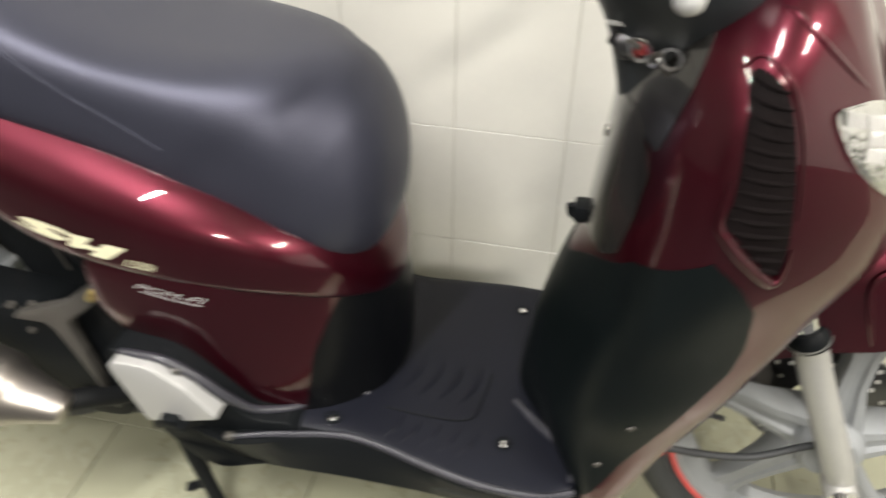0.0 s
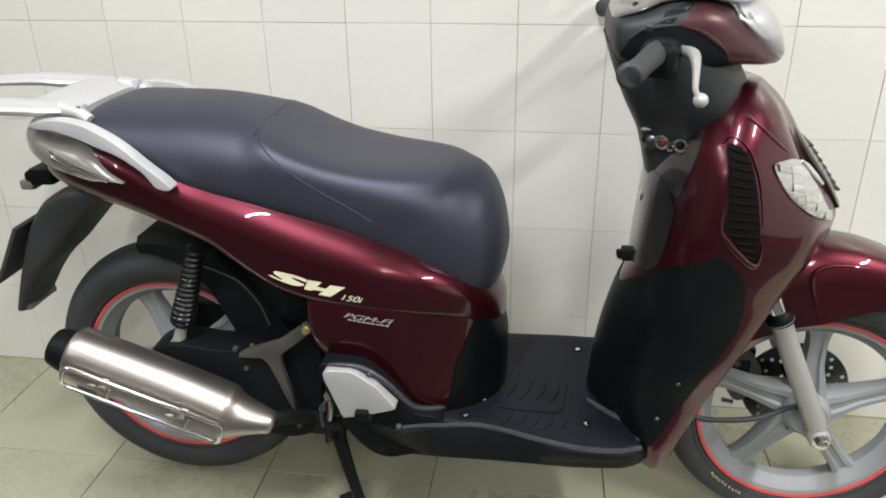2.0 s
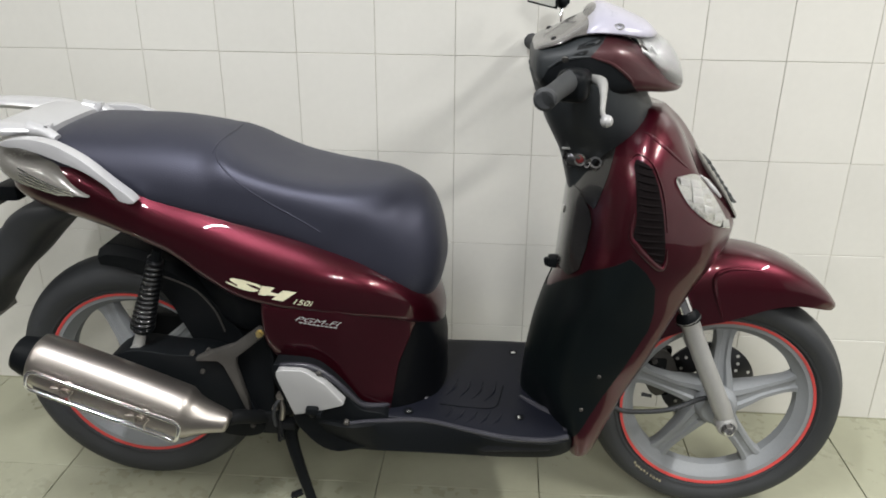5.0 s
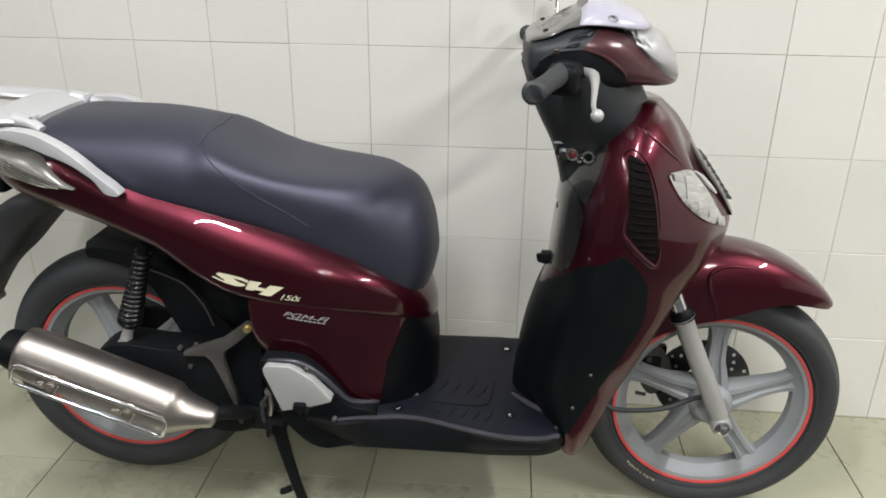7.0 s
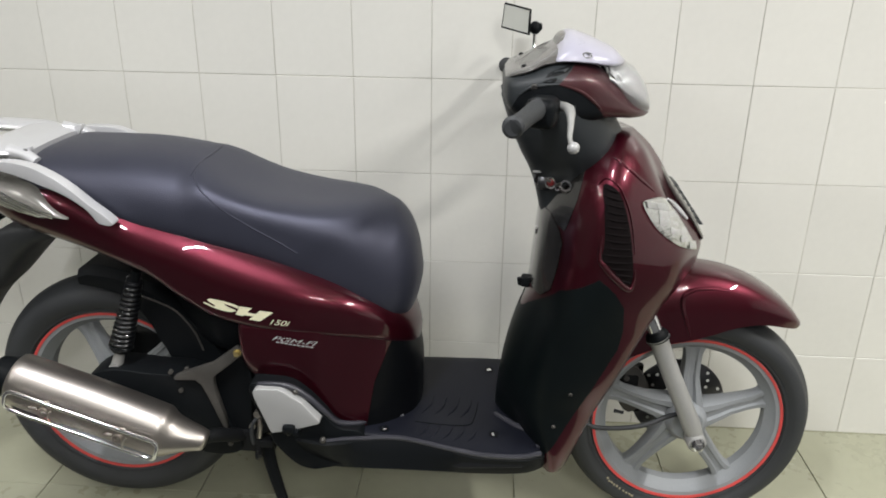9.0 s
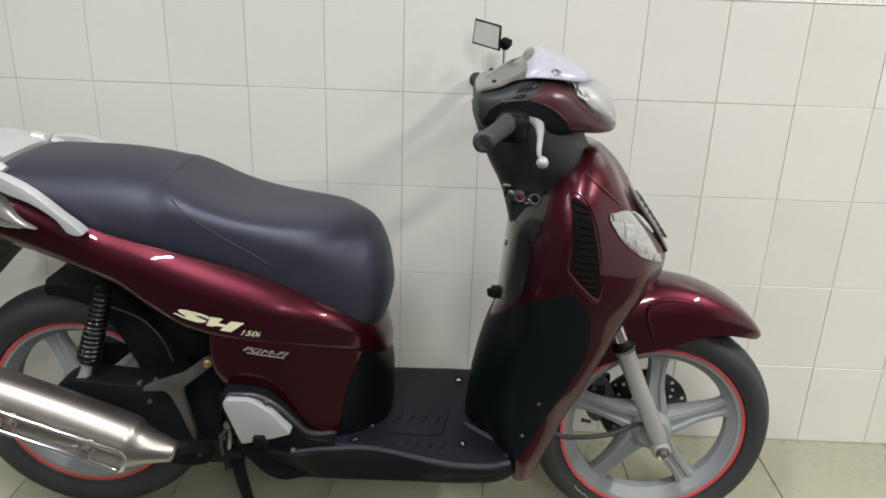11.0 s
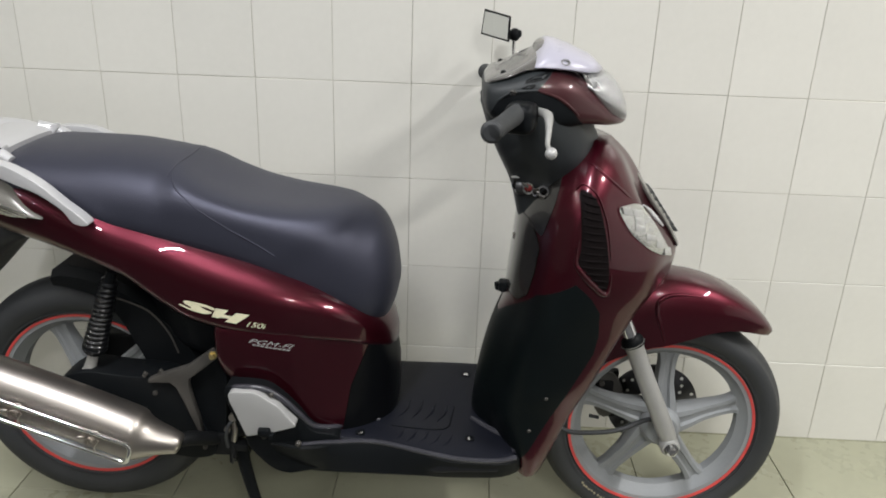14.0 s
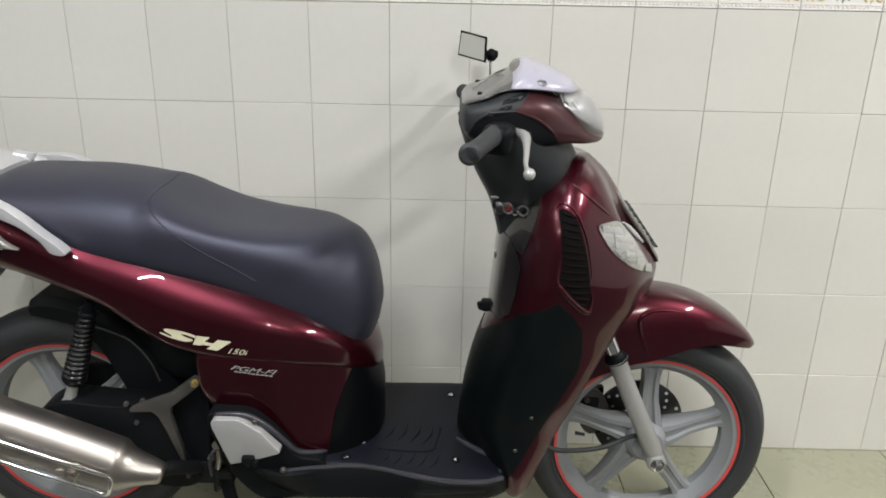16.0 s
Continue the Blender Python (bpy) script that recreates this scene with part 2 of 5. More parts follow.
def lathe(profile, centre=(0, 0, 0), n=48, axis="y", closed=True):
    """Turns a closed profile of (radius, along) about an axis."""
    rings = []
    for i in range(n):
        a = 2 * math.pi * i / n
        c, s = math.cos(a), math.sin(a)
        if axis == "y":
            r = [(centre[0] + q * c, centre[1] + h, centre[2] + q * s) for q, h in profile]
        elif axis == "z":
            r = [(centre[0] + q * c, centre[1] + q * s, centre[2] + h) for q, h in profile]
        else:
            r = [(centre[0] + h, centre[1] + q * c, centre[2] + q * s) for q, h in profile]
        rings.append(r)
    bm = skin(rings + [rings[0]], caps=False, closed=closed)
    bmesh.ops.remove_doubles(bm, verts=bm.verts, dist=1e-6)
    return bm


def plate(outline, y0, y1, bevel=0.004, seg=2):
    """A plate with rounded edges: an outline in x and z, from y0 to y1."""
    bm = bmesh.new()
    a = [bm.verts.new((x, y0, z)) for x, z in outline]
    b = [bm.verts.new((x, y1, z)) for x, z in outline]
    n = len(a)
    bm.faces.new(a)
    bm.faces.new(b[::-1])
    for i in range(n):
        bm.faces.new((a[i], b[i], b[(i + 1) % n], a[(i + 1) % n]))
    bmesh.ops.recalc_face_normals(bm, faces=bm.faces)
    if bevel:
        es = [e for e in bm.edges if len(e.link_faces) == 2]
        bmesh.ops.bevel(bm, geom=es, offset=bevel, segments=seg, profile=0.6, affect="EDGES", clamp_overlap=True)
    return bm


def smooth_outline(pts, n=5):
    return [(q.x, q.y) for q in closed_curve(pts, n)]


def box(sx, sy, sz, at=(0, 0, 0), bevel=0.003, seg=2):
    bm = bmesh.new()
    bmesh.ops.create_cube(bm, size=1)
    for v in bm.verts:
        v.co = Vector((v.co.x * sx + at[0], v.co.y * sy + at[1], v.co.z * sz + at[2]))
    if bevel:
        bmesh.ops.bevel(bm, geom=bm.edges[:], offset=bevel, segments=seg, profile=0.6, affect="EDGES", clamp_overlap=True)
    return bm


def ball(at, r, stretch=(1, 1, 1), u=16, v=10):
    bm = bmesh.new()
    bmesh.ops.create_uvsphere(bm, u_segments=u, v_segments=v, radius=r)
    for q in bm.verts:
        q.co = Vector([q.co[i] * stretch[i] + at[i] for i in range(3)])
    return bm


def merged(*bms):
    """Several meshes of one part joined into one."""
    out = bmesh.new()
    for b in bms:
        me = bpy.data.meshes.new("join")
        b.to_mesh(me)
        b.free()
        out.from_mesh(me)
        bpy.data.meshes.remove(me)
    return out


def turned(bm, m):
    bmesh.ops.transform(bm, matrix=m, verts=bm.verts)
    return bm


def mirrored(bm):
    """The same shape on the other side of the middle plane."""
    out = bm.copy()
    for v in out.verts:
        v.co.y = -v.co.y
    bmesh.ops.reverse_faces(out, faces=out.faces)
    return out


def tree_of(*obs):
    """Surfaces to lay decals and seams on."""
    bm = bmesh.new()
    for o in obs:
        bm.from_mesh(o.data)
    t = BVHTree.FromBMesh(bm)
    bm.free()
    return t


def on_side(tree, x, z, lift=0.001):
    """The point of the near side of a surface at x and z, lifted off by a little."""
    hit, normal, _, _ = tree.ray_cast(Vector((x, -1, z)), Vector((0, 1, 0)))
    if hit is None:
        return None
    if normal.y > 0:
        normal = -normal
    return hit + normal * lift


def cut_shell(source, planes, lift, thick=0.003):
    """A panel cut out of a shell by planes through y (two points in x and z; what lies on the right of the way from the first to the second goes), lifted off it."""
    bm = bmesh.new()
    bm.from_mesh(source.data)
    for (ax_, az_), (bx_, bz_) in planes:
        normal = Vector((bz_ - az_, 0, -(bx_ - ax_))).normalized()
        bmesh.ops.bisect_plane(bm, geom=bm.verts[:] + bm.edges[:] + bm.faces[:], plane_co=(ax_, 0, az_), plane_no=normal, clear_outer=True)
    bm.normal_update()
    for v in bm.verts:
        v.co += v.normal * lift
    bmesh.ops.solidify(bm, geom=bm.faces[:], thickness=thick)
    return bm


def decal(tree, quads, lift=0.0012, thick=0.0008):
    """Thin slabs laid on a side surface; each is four corners in x and z."""
    bm = bmesh.new()
    for q in quads:
        n = 5
        rows = []
        for i in range(n):
            row = []
            for j in range(n):
                u, v = i / (n - 1), j / (n - 1)
                x = (q[0][0] * (1 - u) + q[1][0] * u) * (1 - v) + (q[3][0] * (1 - u) + q[2][0] * u) * v
                z = (q[0][1] * (1 - u) + q[1][1] * u) * (1 - v) + (q[3][1] * (1 - u) + q[2][1] * u) * v
                p = on_side(tree, x, z, lift)
                row.append(bm.verts.new(p) if p is not None else None)
            rows.append(row)
        for i in range(n - 1):
            for j in range(n - 1):
                c = (rows[i][j], rows[i + 1][j], rows[i + 1][j + 1], rows[i][j + 1])
                if all(c):
                    bm.faces.new(c)
    return bm


def decal_shape(tree, outline, lift=0.0016):
    """A thin stroke of any outline in x and z, laid on the near side of a surface."""
    bm = bmesh.new()
    face = bm.faces.new([bm.verts.new((x, 0, z)) for x, z in outline])
    bmesh.ops.triangulate(bm, faces=[face])
    bmesh.ops.subdivide_edges(bm, edges=bm.edges[:], cuts=1, use_grid_fill=True)
    for v in bm.verts:
        p = on_side(tree, v.co.x, v.co.z, lift)
        if p is not None:
            v.co = p
    return bm


def split(bm, a, b):
    """Cuts edges into a mesh along a plane through y and two points in x and z."""
    normal = Vector((b[1] - a[1], 0, a[0] - b[0])).normalized()
    bmesh.ops.bisect_plane(bm, geom=bm.verts[:] + bm.edges[:] + bm.faces[:], plane_co=(a[0], 0, a[1]), plane_no=normal)
    return bm


def lettering(tree, words, x, z, size, slope, shear=0.25, lift=0.0014, stretch=1.0):
    """Words in the built-in font, laid on the near side of a surface."""
    cu = bpy.data.curves.new("words", "FONT")
    cu.body, cu.size, cu.shear, cu.extrude = words, size, shear, 0.0
    tmp = bpy.data.objects.new("words", cu)
    scene.collection.objects.link(tmp)
    dg = bpy.context.evaluated_depsgraph_get()
    me = bpy.data.meshes.new_from_object(tmp.evaluated_get(dg))
    bm = bmesh.new()
    bm.from_mesh(me)
    bpy.data.objects.remove(tmp)
    bpy.data.meshes.remove(me)
    c, s = math.cos(slope), math.sin(slope)
    bmesh.ops.triangulate(bm, faces=bm.faces)
    gone = []
    for v in bm.verts:
        px, pz = x + v.co.x * stretch * c - v.co.y * s, z + v.co.x * stretch * s + v.co.y * c
        p = on_side(tree, px, pz, lift)
        if p is None:
            gone.append(v)
        else:
            v.co = p
    bmesh.ops.delete(bm, geom=gone, context="VERTS")
    return bm


# ---- room ----
X0, X1, Y0, HIGH = -4.0, 4.6, -5.2, 2.9
TILE_W, TILE_H, BAND = 0.2, 0.25, 0.08


def slab(name, sx, sy, sz, at, mat, label, category):
    bm = box(sx, sy, sz, (0, 0, 0), 0)
    ob = part(name, bm, mat, None, "", False)
    ob.location = at
    return tagged(ob, label, category, "", "structure")


wall_north = slab("wall_north", X1 - X0 + 0.4, 0.2, HIGH, ((X0 + X1) / 2, 0.0992, HIGH / 2), "grout", "cream glazed tile wall with grey grout joints", "wall")
# Unseen sheet added on the floor so that the paintwork reflects dark
ground = slab("ground", X1 - X0 + 0.4, 4.35, 0.02, ((X0 + X1) / 2, Y0 + 2.175, 0.0025), "asphalt", "unseen dark sheet added over the floor to darken the scooter's reflections", "ground")
floor = slab("floor", X1 - X0 + 0.4, 0.4 - Y0, 0.1, ((X0 + X1) / 2, Y0 / 2, -0.0555), "floor_grout", "pale olive glazed ceramic tile floor", "floor")
ceiling = slab("ceiling", X1 - X0 + 0.4, 0.4 - Y0, 0.1, ((X0 + X1) / 2, Y0 / 2, HIGH + 0.05), "plaster", "plain white plaster ceiling", "ceiling")
# unseen walls that close the room; their tones shape the scooter's reflections
wall_south = slab("wall_south", X1 - X0 + 0.4, 0.2, HIGH, ((X0 + X1) / 2, Y0 - 0.1, HIGH / 2), "dark_wall", "unseen plain dark painted wall opposite the scooter, toned for reflections", "wall")
wall_east = slab("wall_east", 0.2, -Y0, HIGH, (X1 + 0.1, Y0 / 2, HIGH / 2), "pale_wall", "unseen plain pale plaster side wall, toned for reflections", "wall")
wall_west = slab("wall_west", 0.2, -Y0, HIGH, (X0 - 0.1, Y0 / 2, HIGH / 2), "grey_wall", "unseen plain grey plaster side wall, toned for reflections", "wall")

# tube lamps under the ceiling
for at, turn, tilt, watts, colour in LAMPS:
    lamp_case = new("tube_lamp")
    lamp_case.matrix_world = pose(*at, 0, tilt, turn)
    tagged(lamp_case, "white batten lamp with a fluorescent tube under the ceiling", "lamp", "tube lamps")
    part("housing", box(1.26, 0.07, 0.05, (0, 0, 0.045), 0.008), "plaster", lamp_case, "white enamelled housing")
    for sx in (-0.615, 0.615):
        part("socket", box(0.025, 0.03, 0.05, (sx, 0, 0.0), 0.004), "plaster", lamp_case)
    if HIGH - at[2] > 0.08:
        for sx in (-0.45, 0.45):
            part("hanger", tube([(sx, 0, 0.07), (sx, 0, (HIGH - at[2]) / 2), (sx, 0, HIGH - at[2])], 0.005, 8, 2), "steel", lamp_case)
    light = bpy.data.lights.new("tube", "AREA")
    light.shape, light.size, light.size_y, light.energy, light.color = "RECTANGLE", 1.2, 0.022, watts, colour
    lo = new("tube", light)
    lo.parent = lamp_case
    lo.location = (0, 0, 0.015)

# ---- scooter ----
# x forwards, y across (the near side is negative), z up from the floor
scooter = new("scooter")
scooter.location = (0, -0.375, 0)
tagged(scooter, "maroon motor scooter with black seat on its stand beside tiled wall", "scooter")
FRONT, REAR = Vector((1.034, 0, 0.286)), Vector((-0.320, 0, 0.300))


def wheel(name, c, r_tyre, half, r_rim, phase, near):
    """A cast wheel: tyre, rim with a red stripe on both edges, hub and five ribbed spokes."""
    w = new(name)
    w.parent, w.location = scooter, c
    # tyre
    prof = [(r_rim + 0.004, -half * 0.62), (r_rim + 0.012, -half * 0.80), (r_rim + (r_tyre - r_rim) * 0.45, -half), (r_rim + (r_tyre - r_rim) * 0.72, -half * 0.90),
            (r_tyre - 0.012, -half * 0.62), (r_tyre - 0.003, -half * 0.3), (r_tyre, 0)]
    prof += [(q, -h) for q, h in prof[:-1][::-1]]
    prof += [(r_rim - 0.004, half * 0.5), (r_rim - 0.004, -half * 0.5)]
    prof = [(q.x, q.y) for q in open_curve([(a, b, 0) for a, b in prof[:13]], 4)] + prof[13:]
    part("tyre", lathe(prof, n=96), "rubber", w, "black rubber tyre with a grooved tread")
    # tread grooves as thin raised ribs along the shoulder
    lips = []
    for sgn in (-1, 1):
        q = half * 0.80
        lips.append(lathe([(r_rim + 0.011, sgn * (q + 0.003)), (r_rim + 0.016, sgn * (q + 0.0045)), (r_rim + 0.016, sgn * (q - 0.006)), (r_rim + 0.011, sgn * (q - 0.006))], n=96))
    part("bead_ring", merged(*lips), "rubber", w)
    # rim
    hw = half * 0.66
    rp = [(r_rim + 0.006, -hw - 0.004), (r_rim + 0.006, -hw + 0.004), (r_rim - 0.008, -hw + 0.010), (r_rim - 0.020, -hw * 0.3), (r_rim - 0.020, hw * 0.3), (r_rim - 0.008, hw - 0.010),
          (r_rim + 0.006, hw - 0.004), (r_rim + 0.006, hw + 0.004), (r_rim - 0.010, hw + 0.002), (r_rim - 0.014, hw - 0.008), (r_rim - 0.029, hw * 0.35), (r_rim - 0.029, -hw * 0.35),
          (r_rim - 0.014, -hw + 0.008), (r_rim - 0.010, -hw - 0.002)]
    part("rim", lathe(rp, n=96), "rim", w, "grey painted cast alloy rim")
    for sgn in (-1, 1):
        h = sgn * (hw + 0.0035)
        part("rim_stripe", lathe([(r_rim - 0.001, h), (r_rim - 0.001, h + sgn * 0.002), (r_rim + 0.0050, h + sgn * 0.0030), (r_rim + 0.0050, h)], n=96), "red", w, "red stripe round the rim edge")
    # hub
    part("hub", lathe([(0.012, -0.052), (0.036, -0.052), (0.045, -0.044), (0.050, -0.018), (0.051, 0), (0.046, 0.018), (0.040, 0.040), (0.032, 0.05), (0.012, 0.05)], n=40), "rim", w)
    # spokes
    for k in range(5):
        a = radians(phase + 72 * k)
        m = Matrix.Rotation(-a, 4, "Y")
        r0, r1 = 0.036, r_rim - 0.030
        rings = []
        for q, wd, th, off in pchip([(r0, 0.034, 0.030, -0.004), (r0 + 0.04, 0.026, 0.026, 0.0), ((r0 + r1) / 2, 0.021, 0.021, 0.004), (r1 - 0.03, 0.020, 0.017, 0.006), (r1 - 0.008, 0.023, 0.016, 0.007), (r1 + 0.004, 0.029, 0.016, 0.008)], 14):
            ring = []
            for (u, v) in [(-1, -0.55), (-0.86, -0.95), (-0.42, -1), (-0.24, -0.78), (0.24, -0.78), (0.42, -1), (0.86, -0.95), (1, -0.55), (1, 0.5), (0.8, 1), (-0.8, 1), (-1, 0.5)]:
                ring.append((q, v * th, off + u * wd))
            rings.append(ring)
        part("spoke", turned(skin(rings), m), "rim", w)
    return w


front_wheel = wheel("front_wheel", FRONT, 0.286, 0.052, 0.213, 87, -1)
rear_wheel = wheel("rear_wheel", REAR, 0.298, 0.062, 0.211, 40, -1)

# worn lettering on the tyre wall, as plain bars
for k, (a, length, r) in enumerate([(223.0, 1.2, 0.2335), (225.2, 0.9, 0.2360), (226.8, 1.3, 0.2345), (229.2, 0.8, 0.2355), (231.0, 1.2, 0.2340), (233.6, 0.7, 0.2350), (236.2, 0.9, 0.2345), (238.4, 1.3, 0.2355), (240.6, 0.8, 0.2340), (242.2, 1.5, 0.2350)]):
    pts = [Vector((r * math.cos(radians(a + length * f)), -0.0505, r * math.sin(radians(a + length * f)))) for f in (0, 0.5, 1)]
    part("tyre_mark", tube(pts, [0.0018, 0.0034, 0.0018], 6, 3), "tread_ink", front_wheel)

# front brake on the far side
disc_rings = lathe([(0.042, 0.060), (0.110, 0.060), (0.110, 0.0645), (0.042, 0.0645)], n=64)
part("brake_disc", disc_rings, "disc", front_wheel, "dark steel brake disc with drilled holes")
dots = []
for k in range(36):
    a = 2 * math.pi * k / 36
    r = 0.074 + 0.0125 * (k % 3)
    dots.append(lathe([(0.0005, 0.0590), (0.0042, 0.0590), (0.0042, 0.0600), (0.0005, 0.0600)], (r * math.cos(a), 0, r * math.sin(a)), 8))
part("disc_hole", merged(*dots), "plaster", front_wheel, "pale holes drilled through the disc")
carrier = [turned(box(0.06, 0.004, 0.016, (0.040, 0.062, 0), 0.001), Matrix.Rotation(2 * math.pi * k / 6, 4, "Y")) for k in range(6)]
part("disc_carrier", merged(*carrier), "iron", front_wheel)
caliper = merged(box(0.060, 0.055, 0.075, (-0.128, 0.062, 0.045), 0.012), box(0.04, 0.05, 0.04, (-0.11, 0.062, -0.01), 0.01), box(0.03, 0.02, 0.10, (-0.10, 0.085, 0.03), 0.006))
part("brake_caliper", turned(caliper, Matrix.Translation(FRONT)), "iron", scooter, "black brake caliper")
for x, z in ((-0.135, 0.070), (-0.112, 0.020)):
    part("caliper_bolt", lathe([(0.0005, -0.004), (0.007, -0.004), (0.007, 0.004), (0.0005, 0.004)], (FRONT.x + x, 0.030, FRONT.z + z), 6), "alloy", scooter, "grey caliper bolt")
part("caliper_bracket", turned(plate(smooth_outline([(-0.150, 0.085), (-0.110, 0.095), (-0.080, 0.050), (-0.085, 0.000), (-0.120, -0.030), (-0.150, 0.010)], 3), 0.036, 0.044, 0.002, 1), Matrix.Translation(FRONT)), "alloy", scooter, "grey metal caliper bracket")
part("valve", tube([(-0.165, -0.01, 0.004), (-0.150, -0.013, 0.003), (-0.142, -0.015, 0.003)], [0.005, 0.004, 0.0045], 8, 3), "rubber", front_wheel)

# front fork
for s in (-1, 1):
    y = s * 0.082
    lower = tube([(1.052, y, 0.262), (1.030, y, 0.312), (0.975, y, 0.430), (0.938, y, 0.513), (0.930, y, 0.530)], [0.015, 0.0215, 0.0205, 0.0208, 0.0275], 20, 8)
    part("fork_leg", lower, "fork", scooter, "silver painted fork leg")
    part("fork_seal", tube([(0.932, y, 0.526), (0.927, y, 0.538), (0.923, y, 0.546)], [0.027, 0.025, 0.020], 18, 3), "plastic", scooter)
    part("fork_tube", tube([(0.926, y, 0.54), (0.895, y, 0.61), (0.86, y, 0.69)], 0.0165, 16, 4), "chrome", scooter)
    lug = lathe([(0.001, -0.022), (0.019, -0.022), (0.022, -0.016), (0.022, 0.016), (0.019, 0.022), (0.001, 0.022)], (1.045, y, 0.270), 24)
    part("axle_lug", lug, "fork", scooter)
    part("axle_washer", lathe([(0.001, s * 0.020), (0.0165, s * 0.020), (0.0165, s * 0.0245), (0.001, s * 0.0245)], (1.045, y, 0.270), 24), "chrome", scooter, "chrome axle washer")
    part("axle_nut", lathe([(0.0005, s * 0.0245), (0.0115, s * 0.0245), (0.0115, s * 0.035), (0.008, s * 0.0365), (0.0005, s * 0.0365)], (1.045, y, 0.270), 6), "chrome", scooter, "chrome axle nut", False)
part("front_axle", tube([(1.040, -0.09, 0.277), (1.036, 0, 0.281), (1.040, 0.09, 0.277)], 0.009, 12, 2), "chrome", scooter)
part("speed_cable", tube([(0.745, -0.095, 0.345), (0.800, -0.093, 0.302), (0.850, -0.092, 0.296), (0.92, -0.088, 0.304), (0.985, -0.070, 0.322), (1.02, -0.055, 0.318)], 0.0055, 10, 8), "rubber", scooter, "black rubber cable")

# front fender
rings = []
for th, rc, rl, hw in pchip([(48.5, 0.3385, 0.3365, 0.016), (50, 0.343, 0.331, 0.034), (54, 0.350, 0.321, 0.050), (60, 0.358, 0.311, 0.063), (68, 0.366, 0.298, 0.073), (76, 0.374, 0.280, 0.080), (88, 0.384, 0.252, 0.084), (100, 0.392, 0.240, 0.086), (115, 0.392, 0.240, 0.086), (135, 0.378, 0.250, 0.082), (160, 0.34, 0.27, 0.075)], 40):
    a = radians(th)
    d = Vector((math.cos(a), 0, math.sin(a)))
    outer, inner = [], []
    for k in range(21):
        u = -1 + 2 * k / 20
        ang = u * math.pi / 2
        yy = hw * spow(math.sin(ang), 0.62)
        rr = rl + (rc - rl) * abs(math.cos(ang)) ** 0.62
        outer.append(FRONT + d * rr + Vector((0, yy, 0)))
        inner.append(FRONT + d * (rl + 0.001 + max(0.0, rr - rl - 0.004)) + Vector((0, yy * 0.94, 0)))
    rings.append(outer + inner[::-1])
fender = part("front_fender", skin(rings), "maroon", scooter, "glossy maroon front mudguard", True, 60)
fender_tree = tree_of(fender)
line = [on_side(fender_tree, x, z, 0.0) for x, z in [(1.000, 0.535), (0.985, 0.575), (0.975, 0.607), (0.978, 0.628), (1.000, 0.640), (1.035, 0.642), (1.075, 0.638)]]
line = [p for p in line if p is not None]
part("fender_crease", tube(line, [0.002, 0.0045, 0.005, 0.005, 0.003, 0.001], 8, 8), "maroon", fender)

# leg shield
SHIELD_LOW = [
    (0.234, 0.652, 0.664, 0.08, 0.704, 0.178, 0.741, 0.152, 0.724, 0.06, 0.712),
    (0.246, 0.642, 0.660, 0.08, 0.704, 0.184, 0.746, 0.158, 0.728, 0.08, 0.714),
    (0.300, 0.588, 0.642, 0.10, 0.700, 0.194, 0.764, 0.163, 0.733, 0.09, 0.715),
    (0.380, 0.594, 0.620, 0.09, 0.683, 0.187, 0.792, 0.167, 0.757, 0.09, 0.732),
    (0.460, 0.606, 0.632, 0.095, 0.695, 0.196, 0.830, 0.167, 0.785, 0.09, 0.757),
    (0.540, 0.626, 0.652, 0.10, 0.712, 0.198, 0.866, 0.161, 0.822, 0.09, 0.792),
]
SHIELD_HIGH = [
    (0.610, 0.650, 0.672, 0.10, 0.735, 0.204, 0.897, 0.152, 0.895, 0.08, 0.880),
    (0.670, 0.656, 0.674, 0.10, 0.755, 0.2065, 0.914, 0.151, 0.980, 0.065, 1.004),
    (0.725, 0.660, 0.680, 0.10, 0.768, 0.2050, 0.919, 0.143, 0.987, 0.065, 1.016),
    (0.780, 0.664, 0.686, 0.10, 0.775, 0.197, 0.913, 0.133, 0.968, 0.06, 0.998),
    (0.845, 0.672, 0.698, 0.09, 0.780, 0.183, 0.892, 0.125, 0.920, 0.06, 0.945),
    (0.900, 0.702, 0.720, 0.08, 0.790, 0.158, 0.867, 0.115, 0.893, 0.05, 0.912),
    (0.940, 0.745, 0.758, 0.07, 0.800, 0.123, 0.852, 0.092, 0.870, 0.04, 0.882),
    (0.970, 0.785, 0.792, 0.04, 0.810, 0.070, 0.830, 0.053, 0.842, 0.02, 0.848),
]
shield = part("leg_shield", loft_z(SHIELD_LOW + SHIELD_HIGH, 60, 7), "maroon", scooter, "glossy maroon leg shield and front cowl", True, 50)
BLACK = [(0.684, 0.262), (0.706, 0.306), (0.734, 0.351), (0.7635, 0.402), (0.789, 0.452), (0.811, 0.4956), (0.826, 0.539), (0.834, 0.590), (0.829, 0.648), (0.8075, 0.682), (0.7895, 0.7005), (0.773, 0.7135), (0.7557, 0.719), (0.7378, 0.711), (0.7187, 0.690), (0.7042, 0.668), (0.600, 0.600)]
part("inner_shield", cut_shell(shield, list(zip(BLACK[:-1], BLACK[1:])), 0.0018), "shield", scooter, "black plastic inner leg shield", True, 50)
LID = [(0.600, 0.622), (0.672, 0.628), (0.688, 0.655), (0.6985, 0.708), (0.7050, 0.760), (0.6995, 0.783), (0.683, 0.808), (0.600, 0.822)]
glove = part("glove_box", cut_shell(shield, list(zip(LID[:-1], LID[1:])), 0.0034), "gloss", scooter, "glossy black glove box lid", True, 50)
